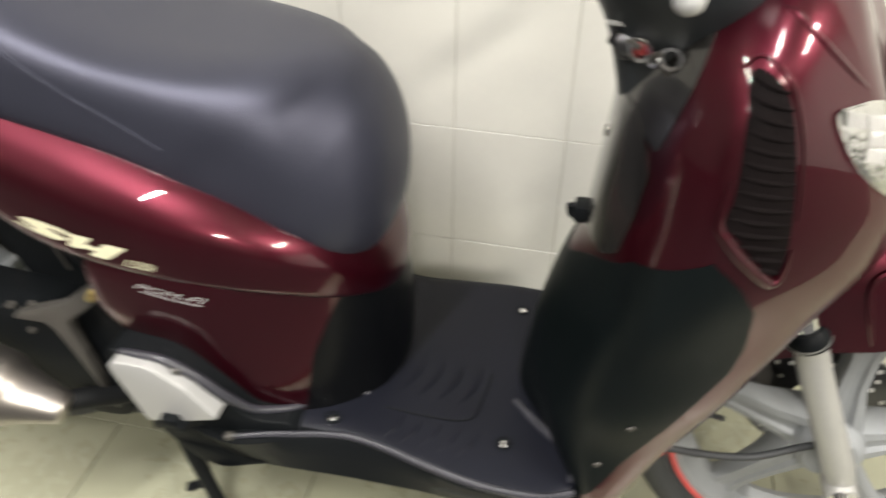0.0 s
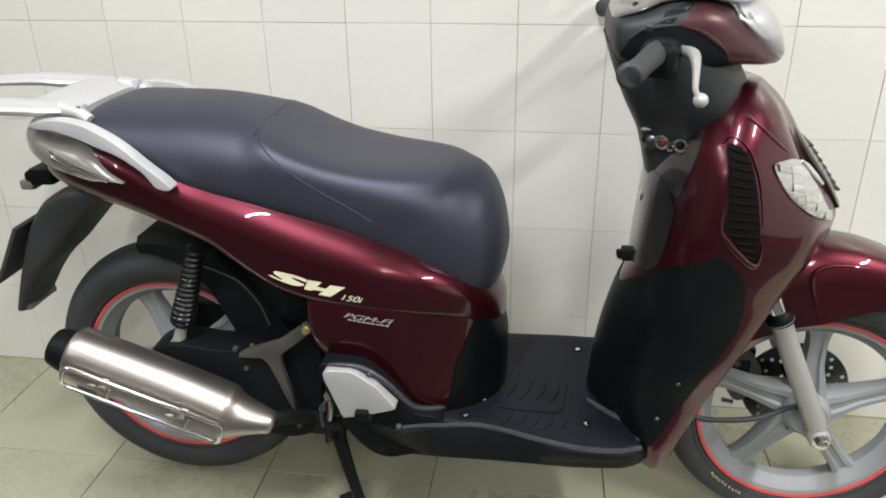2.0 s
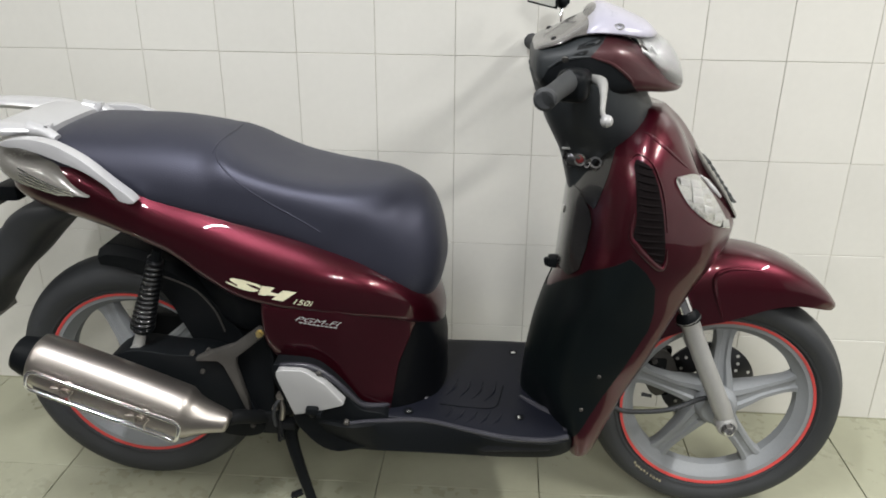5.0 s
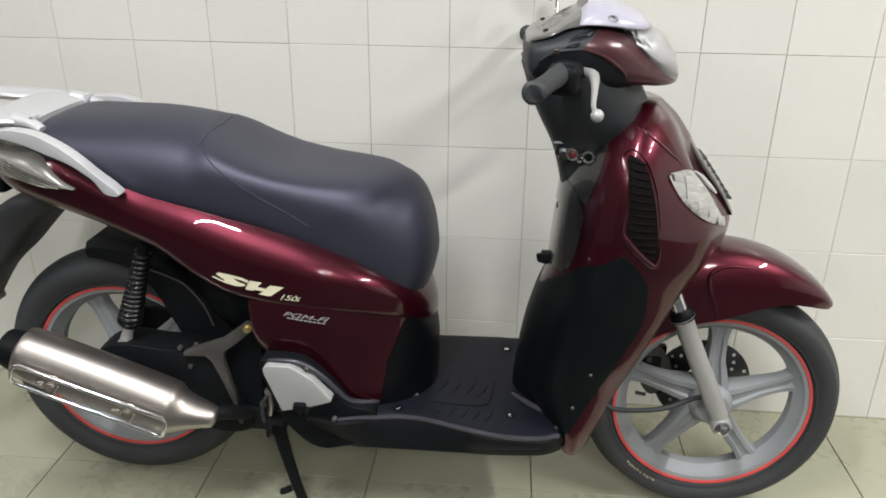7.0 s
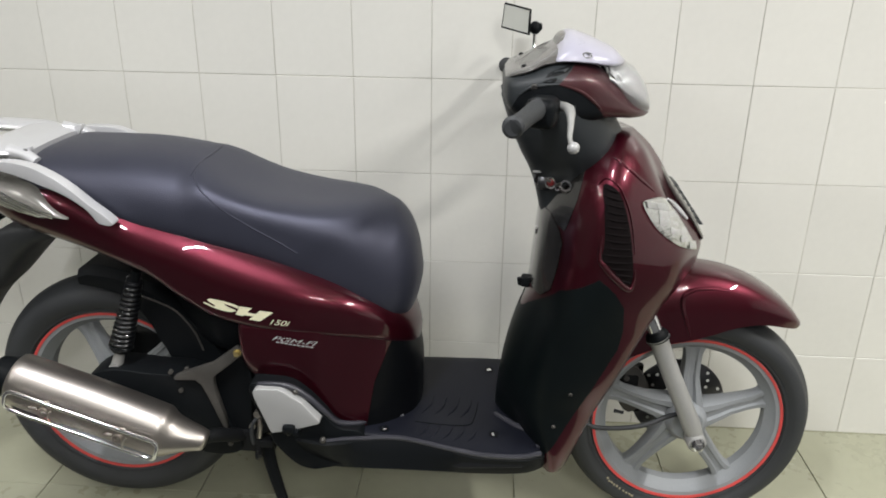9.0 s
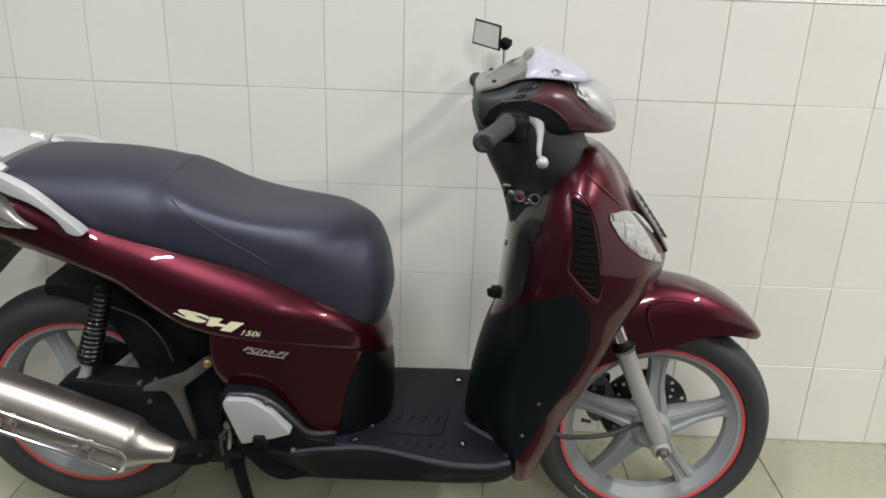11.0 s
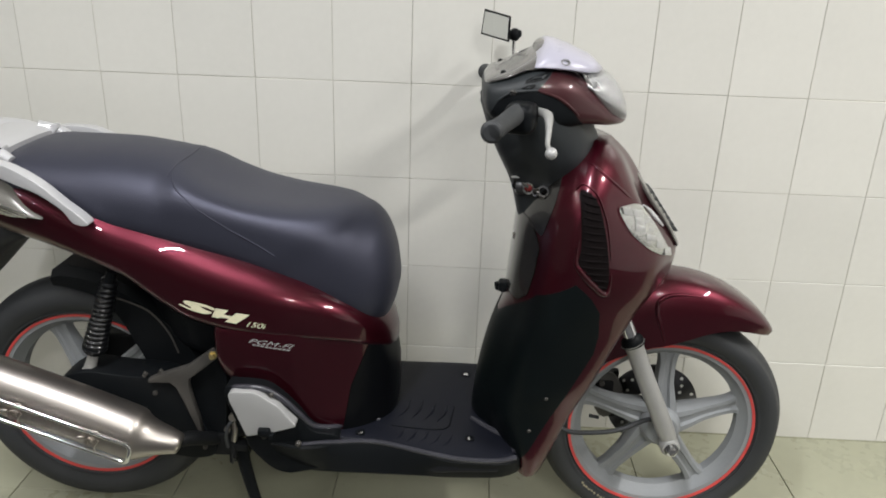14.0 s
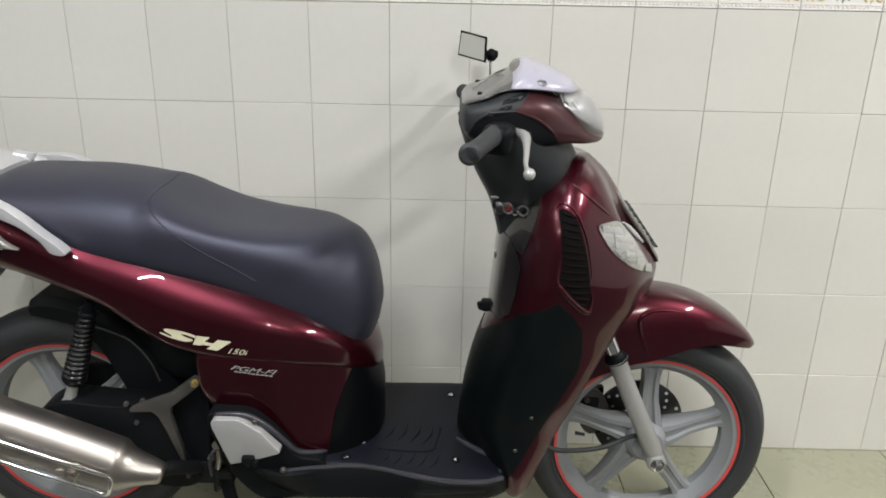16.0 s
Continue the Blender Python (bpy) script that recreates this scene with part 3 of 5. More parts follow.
part("lock_panel", cut_shell(shield, [((0.600, 0.838), (0.706, 0.786)), ((0.706, 0.786), (0.7145, 0.798)), ((0.7145, 0.798), (0.7290, 0.856)), ((0.7290, 0.856), (0.7500, 0.925))], 0.0016), "gloss", scooter, "glossy black lock panel", True, 50)
shield_tree = tree_of(shield)
for x, z in ((0.737, 0.447), (0.708, 0.362)):
    p = on_side(shield_tree, x, z, 0.002)
    part("screw", lathe([(0.0005, -0.0022), (0.003, -0.002), (0.0045, 0.0), (0.0045, 0.003), (0.0005, 0.003)], p, 12), "alloy", shield, "small dark screw in the leg shield")

# steering column cover
neck = part("column_cover", loft_z([
    (0.790, 0.664, 0.672, 0.05, 0.710, 0.075, 0.760, 0.055, 0.775, 0.02, 0.780),
    (0.872, 0.642, 0.650, 0.06, 0.710, 0.094, 0.780, 0.078, 0.805, 0.03, 0.812),
    (0.943, 0.608, 0.616, 0.08, 0.690, 0.128, 0.775, 0.108, 0.815, 0.05, 0.828),
    (0.990, 0.589, 0.597, 0.09, 0.680, 0.142, 0.765, 0.108, 0.800, 0.05, 0.810),
    (1.040, 0.572, 0.580, 0.09, 0.660, 0.150, 0.740, 0.120, 0.760, 0.04, 0.770),
], 24, 6), "faded", scooter, "black plastic steering column cover")

# footboard and lower skirt
board = part("footboard", loft_x([
    (0.150, 0.335, 0.250, 0.180, 0.29, 9, 5),
    (0.215, 0.330, 0.225, 0.206, 0.295, 9, 5),
    (0.310, 0.318, 0.213, 0.186, 0.290, 9, 5),
    (0.380, 0.312, 0.214, 0.182, 0.285, 9, 5),
    (0.470, 0.304, 0.218, 0.198, 0.278, 9, 5),
    (0.560, 0.297, 0.246, 0.212, 0.275, 9, 5),
    (0.640, 0.296, 0.252, 0.211, 0.278, 9, 5),
    (0.680, 0.299, 0.258, 0.192, 0.280, 7, 5),
    (0.698, 0.299, 0.262, 0.160, 0.282, 5, 5),
], 40, 56), "mat", scooter, "dark grey grained plastic footboard", True, 50)
board_tree = tree_of(board)


def on_top(tree, x, y, lift=0.0):
    hit, normal, _, _ = tree.ray_cast(Vector((x, y, 2)), Vector((0, 0, -1)))
    return hit + Vector((0, 0, lift)) if hit is not None else None


def top_line(tree, pts, r, lift=0.0):
    return tube([p for p in [on_top(tree, x, y, lift) for x, y in pts] if p is not None], r, 8, 6)


edge = [(0.222, -0.2295, 0.3245), (0.262, -0.2130, 0.3200), (0.300, -0.2000, 0.3150), (0.340, -0.1880, 0.3110), (0.380, -0.1825, 0.3070), (0.430, -0.1880, 0.3025), (0.470, -0.1960, 0.2990), (0.560, -0.2100, 0.2930), (0.640, -0.2090, 0.2920), (0.685, -0.1930, 0.2920)]
part("footboard_edge", tube(edge, [0.004, 0.005, 0.005, 0.005, 0.0055, 0.0055], 8, 6), "mat_edge", board, "raised edge of the footboard, its highlight put into the colour")
part("raised_border", top_line(board_tree, [(0.586, -0.055), (0.628, -0.094), (0.662, -0.122), (0.679, -0.152), (0.682, -0.180)], [0.005, 0.0075, 0.008, 0.005]), "mat_edge", board, "raised border beside the leg shield")
for x in (0.425, 0.452, 0.479, 0.506, 0.533):
    part("tread_rib", top_line(board_tree, [(x - 0.012, -0.176), (x + 0.002, -0.155), (x + 0.012, -0.126)], [0.001, 0.0036, 0.001], -0.0006), "mat", board)
for x in (0.43, 0.46, 0.49, 0.52):
    part("tread_rib", top_line(board_tree, [(x - 0.014, -0.085), (x + 0.004, -0.045), (x + 0.010, 0.0)], [0.001, 0.0036, 0.001], -0.0004), "mat", board)
part("hatch_joint", top_line(board_tree, [(0.405, -0.121), (0.47, -0.120), (0.527, -0.108), (0.540, -0.06), (0.546, -0.012)], 0.0014, 0.0004), "plastic", board, "joint of the battery hatch")
for x, y in [(0.339, -0.160), (0.583, -0.137), (0.571, 0.143), (0.339, 0.150)]:
    p = on_top(board_tree, x, y)
    part("screw_well", lathe([(0.0075, 0.0012), (0.0115, 0.0012), (0.0115, -0.004), (0.0075, -0.004)], p, 20, "z"), "plastic", board)
    part("screw", merged(lathe([(0.0005, 0.0022), (0.004, 0.0020), (0.0065, 0.0), (0.0065, -0.004), (0.0005, -0.004)], p, 14, "z")), "chrome", board, "chrome cross-head screw")

# seat
SEAT_REAR = [
    (-0.446, 0.874, 0.860, 0.050, 0.868, 2.05, 2.2),
    (-0.432, 0.883, 0.843, 0.105, 0.864, 2.25, 2.4),
    (-0.400, 0.901, 0.813, 0.140, 0.846, 2.45, 2.6),
    (-0.346, 0.918, 0.783, 0.158, 0.831, 2.45, 2.8),
    (-0.220, 0.918, 0.753, 0.166, 0.811, 2.45, 3.0),
    (-0.070, 0.902, 0.718, 0.168, 0.786, 2.45, 3.0),
    (-0.022, 0.877, 0.704, 0.167, 0.778, 4.1, 3.0),
]
SEAT_FRONT = [
    (0.030, 0.850, 0.688, 0.163, 0.765, 5.0, 3.0),
    (0.110, 0.824, 0.660, 0.158, 0.742, 5.2, 3.0),
    (0.200, 0.812, 0.610, 0.154, 0.704, 4.6, 3.0),
    (0.290, 0.809, 0.560, 0.148, 0.672, 3.1, 3.0),
    (0.345, 0.798, 0.535, 0.133, 0.656, 2.05, 2.9),
    (0.380, 0.764, 0.543, 0.107, 0.648, 2.05, 2.6),
    (0.401, 0.708, 0.578, 0.067, 0.644, 2.15, 2.3),
    (0.411, 0.655, 0.623, 0.020, 0.641, 1.85, 2.0),
]

seat = part("seat", loft_x(SEAT_REAR + SEAT_FRONT, 70, 56), "seat", scooter, "padded black vinyl saddle with a stitched seam", True, 60)
seat_tree = tree_of(seat)
seam = [on_side(seat_tree, x, z, -0.0008) for x, z in [(-0.049, 0.884), (-0.040, 0.870), (-0.020, 0.851), (0.0155, 0.821), (0.0704, 0.784), (0.110, 0.761), (0.1365, 0.745), (0.165, 0.726)]]
part("seam", tube([p for p in seam if p is not None], 0.0022, 8, 6), "seat", seat)
seam2 = [on_top(seat_tree, x, y, -0.0008) for x, y in [(-0.052, -0.125), (-0.050, -0.10), (-0.047, -0.05), (-0.045, 0), (-0.047, 0.05), (-0.050, 0.10), (-0.052, 0.125)]]
part("seam", tube(seam2, 0.0022, 8, 6), "seat", seat)

# body panels
FAIRING_REAR = [
    (-0.520, 0.812, 0.796, 0.050, 0.804, 2.2, 2.2),
    (-0.480, 0.830, 0.765, 0.120, 0.795, 2.4, 2.4),
    (-0.410, 0.872, 0.735, 0.158, 0.800, 3.6, 2.8),
    (-0.330, 0.868, 0.716, 0.176, 0.790, 3.6, 3.0),
    (-0.240, 0.842, 0.694, 0.186, 0.758, 3.0, 3.2),
    (-0.150, 0.820, 0.656, 0.192, 0.722, 2.34, 3.2),
    (-0.060, 0.795, 0.606, 0.198, 0.690, 2.3, 6),
]
FAIRING_FRONT = [
    (0.000, 0.775, 0.580, 0.202, 0.665, 2.28, 8),
    (0.080, 0.745, 0.566, 0.205, 0.639, 2.36, 9),
    (0.160, 0.712, 0.558, 0.204, 0.620, 2.6, 9),
    (0.240, 0.676, 0.550, 0.193, 0.604, 2.8, 9),
    (0.300, 0.642, 0.537, 0.173, 0.588, 2.6, 8),
    (0.336, 0.620, 0.521, 0.151, 0.566, 2.4, 7),
    (0.360, 0.596, 0.506, 0.128, 0.548, 2.3, 6),
    (0.380, 0.570, 0.491, 0.100, 0.530, 2.2, 5),
    (0.395, 0.544, 0.479, 0.072, 0.514, 2.2, 4),
    (0.406, 0.520, 0.474, 0.038, 0.500, 2.1, 3),
    (0.410, 0.508, 0.482, 0.014, 0.496, 2.0, 2.2),
]
upper = part("side_fairing", loft_x(FAIRING_REAR + FAIRING_FRONT, 64, 56), "maroon", scooter, "glossy maroon side fairing", True, 60)
low = part("lower_fairing", loft_x([
    (0.040, 0.596, 0.480, 0.190, 0.550, 3.5, 3.5),
    (0.046, 0.602, 0.450, 0.196, 0.548, 3.5, 4),
    (0.080, 0.605, 0.400, 0.200, 0.550, 4, 4),
    (0.150, 0.605, 0.370, 0.202, 0.550, 4, 4.5),
    (0.195, 0.605, 0.320, 0.200, 0.550, 4, 5),
    (0.235, 0.605, 0.270, 0.189, 0.545, 4, 6),
    (0.290, 0.600, 0.262, 0.168, 0.540, 4, 7),
    (0.340, 0.585, 0.262, 0.140, 0.530, 4, 7),
    (0.374, 0.545, 0.262, 0.106, 0.485, 3, 7),
    (0.394, 0.505, 0.264, 0.078, 0.420, 2.5, 6),
    (0.408, 0.465, 0.296, 0.042, 0.390, 2.2, 3),
    (0.413, 0.440, 0.330, 0.016, 0.380, 2.2, 2.4),
], 50, 56), "maroon", scooter, "glossy maroon lower fairing", True, 60)
# Black skin over the fairing's front puts its dark reflection into colour
part("reflection_skin", cut_shell(low, [((0.450, 0.600), (0.372, 0.553)), ((0.372, 0.553), (0.348, 0.505)), ((0.348, 0.505), (0.319, 0.430)), ((0.319, 0.430), (0.290, 0.260))], 0.0008), "cover_black", scooter, "black skin in front under the saddle, standing for a dark reflection", True, 60)
body_tree = tree_of(upper, low)

# fairing decals
STROKES = [
    [(-0.0139, 0.6376), (-0.0074, 0.6395), (0.0063, 0.6380), (0.0243, 0.6347), (0.0391, 0.6309), (0.0492, 0.6271), (0.0512, 0.6230), (0.0486, 0.6208), (0.0366, 0.6258), (0.0160, 0.6303), (0.0211, 0.6261), (0.0341, 0.6208), (0.0451, 0.6167), (0.0427, 0.6137), (0.0340, 0.6120), (0.0232, 0.6123), (0.0025, 0.6178), (-0.0105, 0.6228), (-0.0239, 0.6292), (-0.0205, 0.6308), (-0.0112, 0.6273), (0.0002, 0.6218), (0.0134, 0.6179), (0.0157, 0.6188), (0.0096, 0.6225), (-0.0018, 0.6280), (-0.0117, 0.6332)],
    [(0.0528, 0.6263), (0.0792, 0.6233), (0.0687, 0.6135), (0.0853, 0.6098), (0.0950, 0.6181), (0.1229, 0.6149), (0.0929, 0.5935), (0.0700, 0.5971), (0.0794, 0.6044), (0.0629, 0.6061), (0.0564, 0.6042), (0.0432, 0.6064), (0.0477, 0.6141), (0.0536, 0.6208)],
]
for stroke in STROKES:
    part("mark_stroke", decal_shape(body_tree, stroke), "decal", upper, "cream stroke of the slanted mark")
part("capacity_decal", lettering(body_tree, "150i", 0.1085, 0.5885, 0.0170, radians(-6), 0.4, 0.0014, 1.42), "decal", upper, "cream number on the side fairing")
part("injection_decal", lettering(body_tree, "PGM-FI", 0.1125, 0.5500, 0.0150, radians(-7.5), 0.45, 0.0014, 1.95), "decal2", low, "silver lettering on the lower fairing")
for f in range(9):
    xa, za = 0.122 + 0.0088 * f, 0.5440 - 0.0012 * f
    part("small_writing", decal(body_tree, [[(xa, za), (xa + 0.007, za - 0.0008), (xa + 0.0075, za + 0.0018), (xa + 0.0005, za + 0.0026)]]), "decal2", low)
part("chrome_edge", tube([p for p in [on_side(body_tree, x, z, 0.0) for x, z in [(-0.250, 0.702), (-0.2, 0.684), (-0.15, 0.662), (-0.10, 0.633)]] if p is not None], 0.0025, 8, 6), "alloy", upper)

# skirt behind the footboard: black surround and silver cover
surround = smooth_outline([(0.066, 0.455), (0.100, 0.463), (0.150, 0.460), (0.185, 0.435), (0.215, 0.398), (0.245, 0.350), (0.290, 0.330), (0.300, 0.295), (0.280, 0.254), (0.225, 0.250), (0.165, 0.257), (0.114, 0.308), (0.100, 0.345), (0.076, 0.400)], 4)
for s in (-1, 1):
    bm = plate(surround, 0.165, 0.232, 0.010, 3)
    for v in bm.verts:
        out = 1 - 0.16 * max(0.0, (v.co.x - 0.20) / 0.1)
        v.co.y *= s * out
    part("skirt_cover", bm, "plastic", scooter, "black plastic skirt cover")
    rings = []
    for x, zt, zb, w, wb in pchip([(0.120, 0.326, 0.306, 0.220, 0.210), (0.165, 0.328, 0.258, 0.230, 0.210), (0.217, 0.326, 0.242, 0.238, 0.212), (0.300, 0.316, 0.234, 0.206, 0.206), (0.380, 0.308, 0.230, 0.187, 0.200), (0.470, 0.300, 0.230, 0.201, 0.200), (0.560, 0.293, 0.234, 0.215, 0.205), (0.640, 0.292, 0.238, 0.214, 0.204), (0.690, 0.292, 0.244, 0.195, 0.188), (0.705, 0.285, 0.255, 0.165, 0.158)], 34):
        rings.append([(x, s * (w - 0.040), zt - 0.004), (x, s * (w - 0.004), zt - 0.002), (x, s * w, zt - 0.008), (x, s * (w + wb) / 2, (zt + zb) / 2), (x, s * wb, zb + 0.008), (x, s * (wb - 0.008), zb), (x, s * (wb - 0.045), zb - 0.003)])
    part("side_skirt", skin(rings), "plastic", scooter, "black plastic side skirt under the footboard")
part("skirt_rim", tube([(0.070, -0.224, 0.452), (0.100, -0.231, 0.461), (0.150, -0.231, 0.458), (0.187, -0.228, 0.433), (0.217, -0.220, 0.396), (0.240, -0.203, 0.357), (0.264, -0.186, 0.341), (0.286, -0.168, 0.3315), (0.307, -0.141, 0.3230), (0.326, -0.123, 0.3185), (0.350, -0.113, 0.3155), (0.376, -0.103, 0.3130)], [0.004, 0.006, 0.0065, 0.0065, 0.0065, 0.006, 0.0055, 0.0055, 0.004], 10, 6), "mat_edge", scooter, "raised black rim round the skirt cover")
cover_pts = [(0.0781, 0.4500), (0.0820, 0.4560), (0.0906, 0.4592), (0.1308, 0.4600), (0.1423, 0.4555), (0.1808, 0.4295), (0.2150, 0.3880), (0.2166, 0.3830), (0.2115, 0.3790), (0.1652, 0.3640), (0.1126, 0.3520), (0.1086, 0.3600), (0.0804, 0.4359)]
part("step_cover", plate(cover_pts, -0.250, -0.215, 0.007, 3), "cover", scooter, "silver painted cover behind the footboard")
part("folding_peg", merged(box(0.026, 0.022, 0.016, (0.151, -0.252, 0.369), 0.005), box(0.012, 0.026, 0.012, (0.166, -0.250, 0.361), 0.004), ball((0.143, -0.254, 0.364), 0.0065), tube([(0.152, -0.25, 0.362), (0.148, -0.246, 0.350), (0.144, -0.235, 0.344)], 0.005, 8, 3)), "plastic", scooter, "small black folding peg")
for x, z in [(0.217, 0.329), (0.165, 0.447)]:
    part("screw", lathe([(0.0005, -0.004), (0.004, -0.0035), (0.0065, 0.0), (0.0065, 0.006), (0.0005, 0.006)], (x, -0.236 if x < 0.2 or z > 0.3 else -0.205, z), 12), "alloy", scooter)

# engine, swing arm and stand
crank = merged(
    turned(lathe([(0.001, -0.11), (0.085, -0.11), (0.098, -0.10), (0.102, -0.08), (0.102, 0.12), (0.09, 0.13), (0.001, 0.13)], (-0.045, 0, 0.300), 36), Matrix()),
    box(0.20, 0.20, 0.11, (0.03, 0.0, 0.300), 0.02), box(0.14, 0.18, 0.14, (0.07, 0.0, 0.375), 0.02))
part("crankcase", crank, "iron", scooter, "dark cast crankcase")
part("cylinder_fins", merged(*[box(0.008, 0.15, 0.12, (0.085 + 0.014 * k, 0.0, 0.325), 0.002) for k in range(7)]), "iron", scooter)
part("air_box", loft_x([(-0.16, 0.60, 0.50, 0.05, 0.55, 3, 3), (-0.09, 0.61, 0.47, 0.09, 0.54, 4, 4), (-0.02, 0.59, 0.45, 0.12, 0.53, 4, 4), (0.06, 0.57, 0.44, 0.12, 0.52, 4, 4)], 16, 28), "plastic", scooter, "black plastic air box")
arm = smooth_outline([(-0.350, 0.345), (-0.330, 0.405), (-0.270, 0.438), (-0.180, 0.432), (-0.085, 0.425), (-0.040, 0.375), (0.000, 0.300), (0.015, 0.248), (-0.02, 0.228), (-0.08, 0.232), (-0.16, 0.27), (-0.27, 0.290)], 5)
part("swing_arm", plate(arm, -0.165, -0.085, 0.012, 3), "plastic", scooter, "black swing arm casing")
part("drive_case", merged(plate(smooth_outline([(-0.41, 0.28), (-0.37, 0.38), (-0.25, 0.40), (0.02, 0.40), (0.11, 0.34), (0.09, 0.23), (-0.05, 0.20), (-0.30, 0.21)], 5), 0.085, 0.17, 0.015, 3)), "iron", scooter, "belt drive casing")
bracket = [(0.0263, 0.5150), (0.0400, 0.5080), (0.0400, 0.4970), (0.0016, 0.4640), (-0.0278, 0.4400), (-0.0300, 0.4200), (-0.0258, 0.3960), (-0.0130, 0.3400), (-0.0090, 0.3040), (-0.0160, 0.3040), (-0.0270, 0.3350), (-0.0437, 0.3834), (-0.0580, 0.4180), (-0.0700, 0.4290), (-0.1168, 0.4270), (-0.1180, 0.4340), (-0.1000, 0.4440), (-0.0285, 0.4720), (0.0020, 0.4960)]
part("hanger_bracket", plate(bracket, -0.180, -0.163, 0.005, 2), "alloy", scooter, "grey cast bracket bolted to the engine")
part("bracket_bolt", lathe([(0.001, -0.006), (0.006, -0.006), (0.006, 0.003), (0.0095, 0.003), (0.0095, 0.008), (0.001, 0.008)], (0.030, -0.185, 0.503), 6), "gold", scooter, "yellow zinc-plated bolt")
for x, z in [(-0.128, 0.440), (-0.092, 0.448), (-0.110, 0.395), (-0.062, 0.280), (-0.010, 0.26)]:
    part("case_bolt", lathe([(0.001, -0.004), (0.005, -0.004), (0.006, 0.004), (0.001, 0.004)], (x, -0.167, z), 6), "alloy", scooter)

# rear hugger round the wheel
rings = []
for th in np.linspace(95, -8, 30).tolist():
    a = radians(th)
    d = Vector((math.cos(a), 0, math.sin(a)))
    inner_r = 0.309
    depth = np.interp(th, [-8, 15, 52, 76, 95], [0.15, 0.135, 0.085, 0.018, 0.003]).item()
    top_r = inner_r + np.interp(th, [-8, 50, 78, 93, 95], [0.010, 0.010, 0.036, 0.044, 0.030]).item()
    prof = [(-0.086, inner_r - depth), (-0.090, (inner_r + top_r) / 2), (-0.075, top_r), (0.075, top_r), (0.090, inner_r), (0.086, inner_r - 0.04), (0.083, inner_r - 0.04), (0.085, inner_r - 0.004), (0.07, inner_r + 0.004), (-0.07, inner_r + 0.004), (-0.084, inner_r - 0.004), (-0.081, inner_r - depth)]
    rings.append([REAR + d * r + Vector((0, y, 0)) for y, r in prof])
part("rear_hugger", skin(rings), "plastic", scooter, "black plastic inner mudguard")
# grey bead drawn in for the thin highlight along the rim
part("hugger_edge", tube([(-0.215, -0.089, 0.586), (-0.170, -0.0915, 0.571), (-0.133, -0.0915, 0.551), (-0.098, -0.0915, 0.505), (-0.080, -0.0915, 0.454)], 0.0022, 8, 6), "alloy", scooter, "grey edge of the inner mudguard, drawn for its highlight")
part("engine_cover", plate(smooth_outline([(0.022, 0.485), (0.046, 0.430), (0.040, 0.340), (0.032, 0.268), (0.010, 0.240), (-0.032, 0.242), (-0.026, 0.310), (-0.045, 0.420)], 4), -0.152, -0.090, 0.012, 3), "plastic", scooter, "black engine side cover")

# shock absorbers
for s in (-1, 1):
    y = s * 0.140
    top, bot = Vector((-0.185, y, 0.668)), Vector((-0.262, y, 0.432))
    ax = (bot - top).normalized()
    u = ax.orthogonal().normalized()
    v = ax.cross(u)
    L = (bot - top).length
    coil = []
    turns = 15
    for k in range(turns * 12 + 1):
        f = k / (turns * 12)
        r = 0.0125 + 0.0095 * f
        coil.append(top + ax * (0.02 + f * (L - 0.075)) + r * (math.cos(2 * math.pi * turns * f) * u + math.sin(2 * math.pi * turns * f) * v))
    shock = part("shock_absorber", tube([top + ax * 0.0, top + ax * 0.1, top + ax * (L - 0.05)], [0.010, 0.012, 0.016], 14, 4), "plastic", scooter, "black coil-over shock absorber")
    part("spring", tube(coil, 0.0050, 8, 1), "coil", shock, "glossy black coil spring")
    part("spring_seat", tube([top + ax * (L - 0.062), top + ax * (L - 0.055), top + ax * (L - 0.045)], [0.026, 0.026, 0.020], 18, 2), "plastic", shock)
    part("lower_eye", merged(tube([top + ax * (L - 0.045), top + ax * (L - 0.02), bot], [0.011, 0.012, 0.014], 12, 3), lathe([(0.004, -0.014), (0.013, -0.014), (0.013, 0.014), (0.004, 0.014)], bot, 16)), "fork", shock, "bright metal lower eye")

part("drain_hose", tube([(0.078, -0.170, 0.350), (0.055, -0.182, 0.335), (0.046, -0.184, 0.305), (0.047, -0.180, 0.272)], 0.0042, 8, 6), "rubber", scooter, "thin black drain hose")
part("drain_hose", tube([(0.085, -0.165, 0.405), (0.070, -0.178, 0.385), (0.080, -0.184, 0.362), (0.092, -0.176, 0.350)], 0.0038, 8, 6), "rubber", scooter, "thin black drain hose")

# silencer
a0, a1 = Vector((-0.436, -0.238, 0.456)), Vector((-0.135, -0.232, 0.337))
ax = (a1 - a0).normalized()
sx = Vector((0, 1, 0))
sz = ax.cross(sx).normalized()
if sz.z < 0:
    sz = -sz


def pipe_rings(keys, steps, n=40):
    out = []
    for f, rz, ry, dz in pchip(keys, steps):
        out.append([a0 + ax * f + sz * (dz + rz * spow(math.sin(q), 0.9)) + sx * ry * spow(math.cos(q), 0.9) for q in [2 * math.pi * k / n for k in range(n)]])
    return out


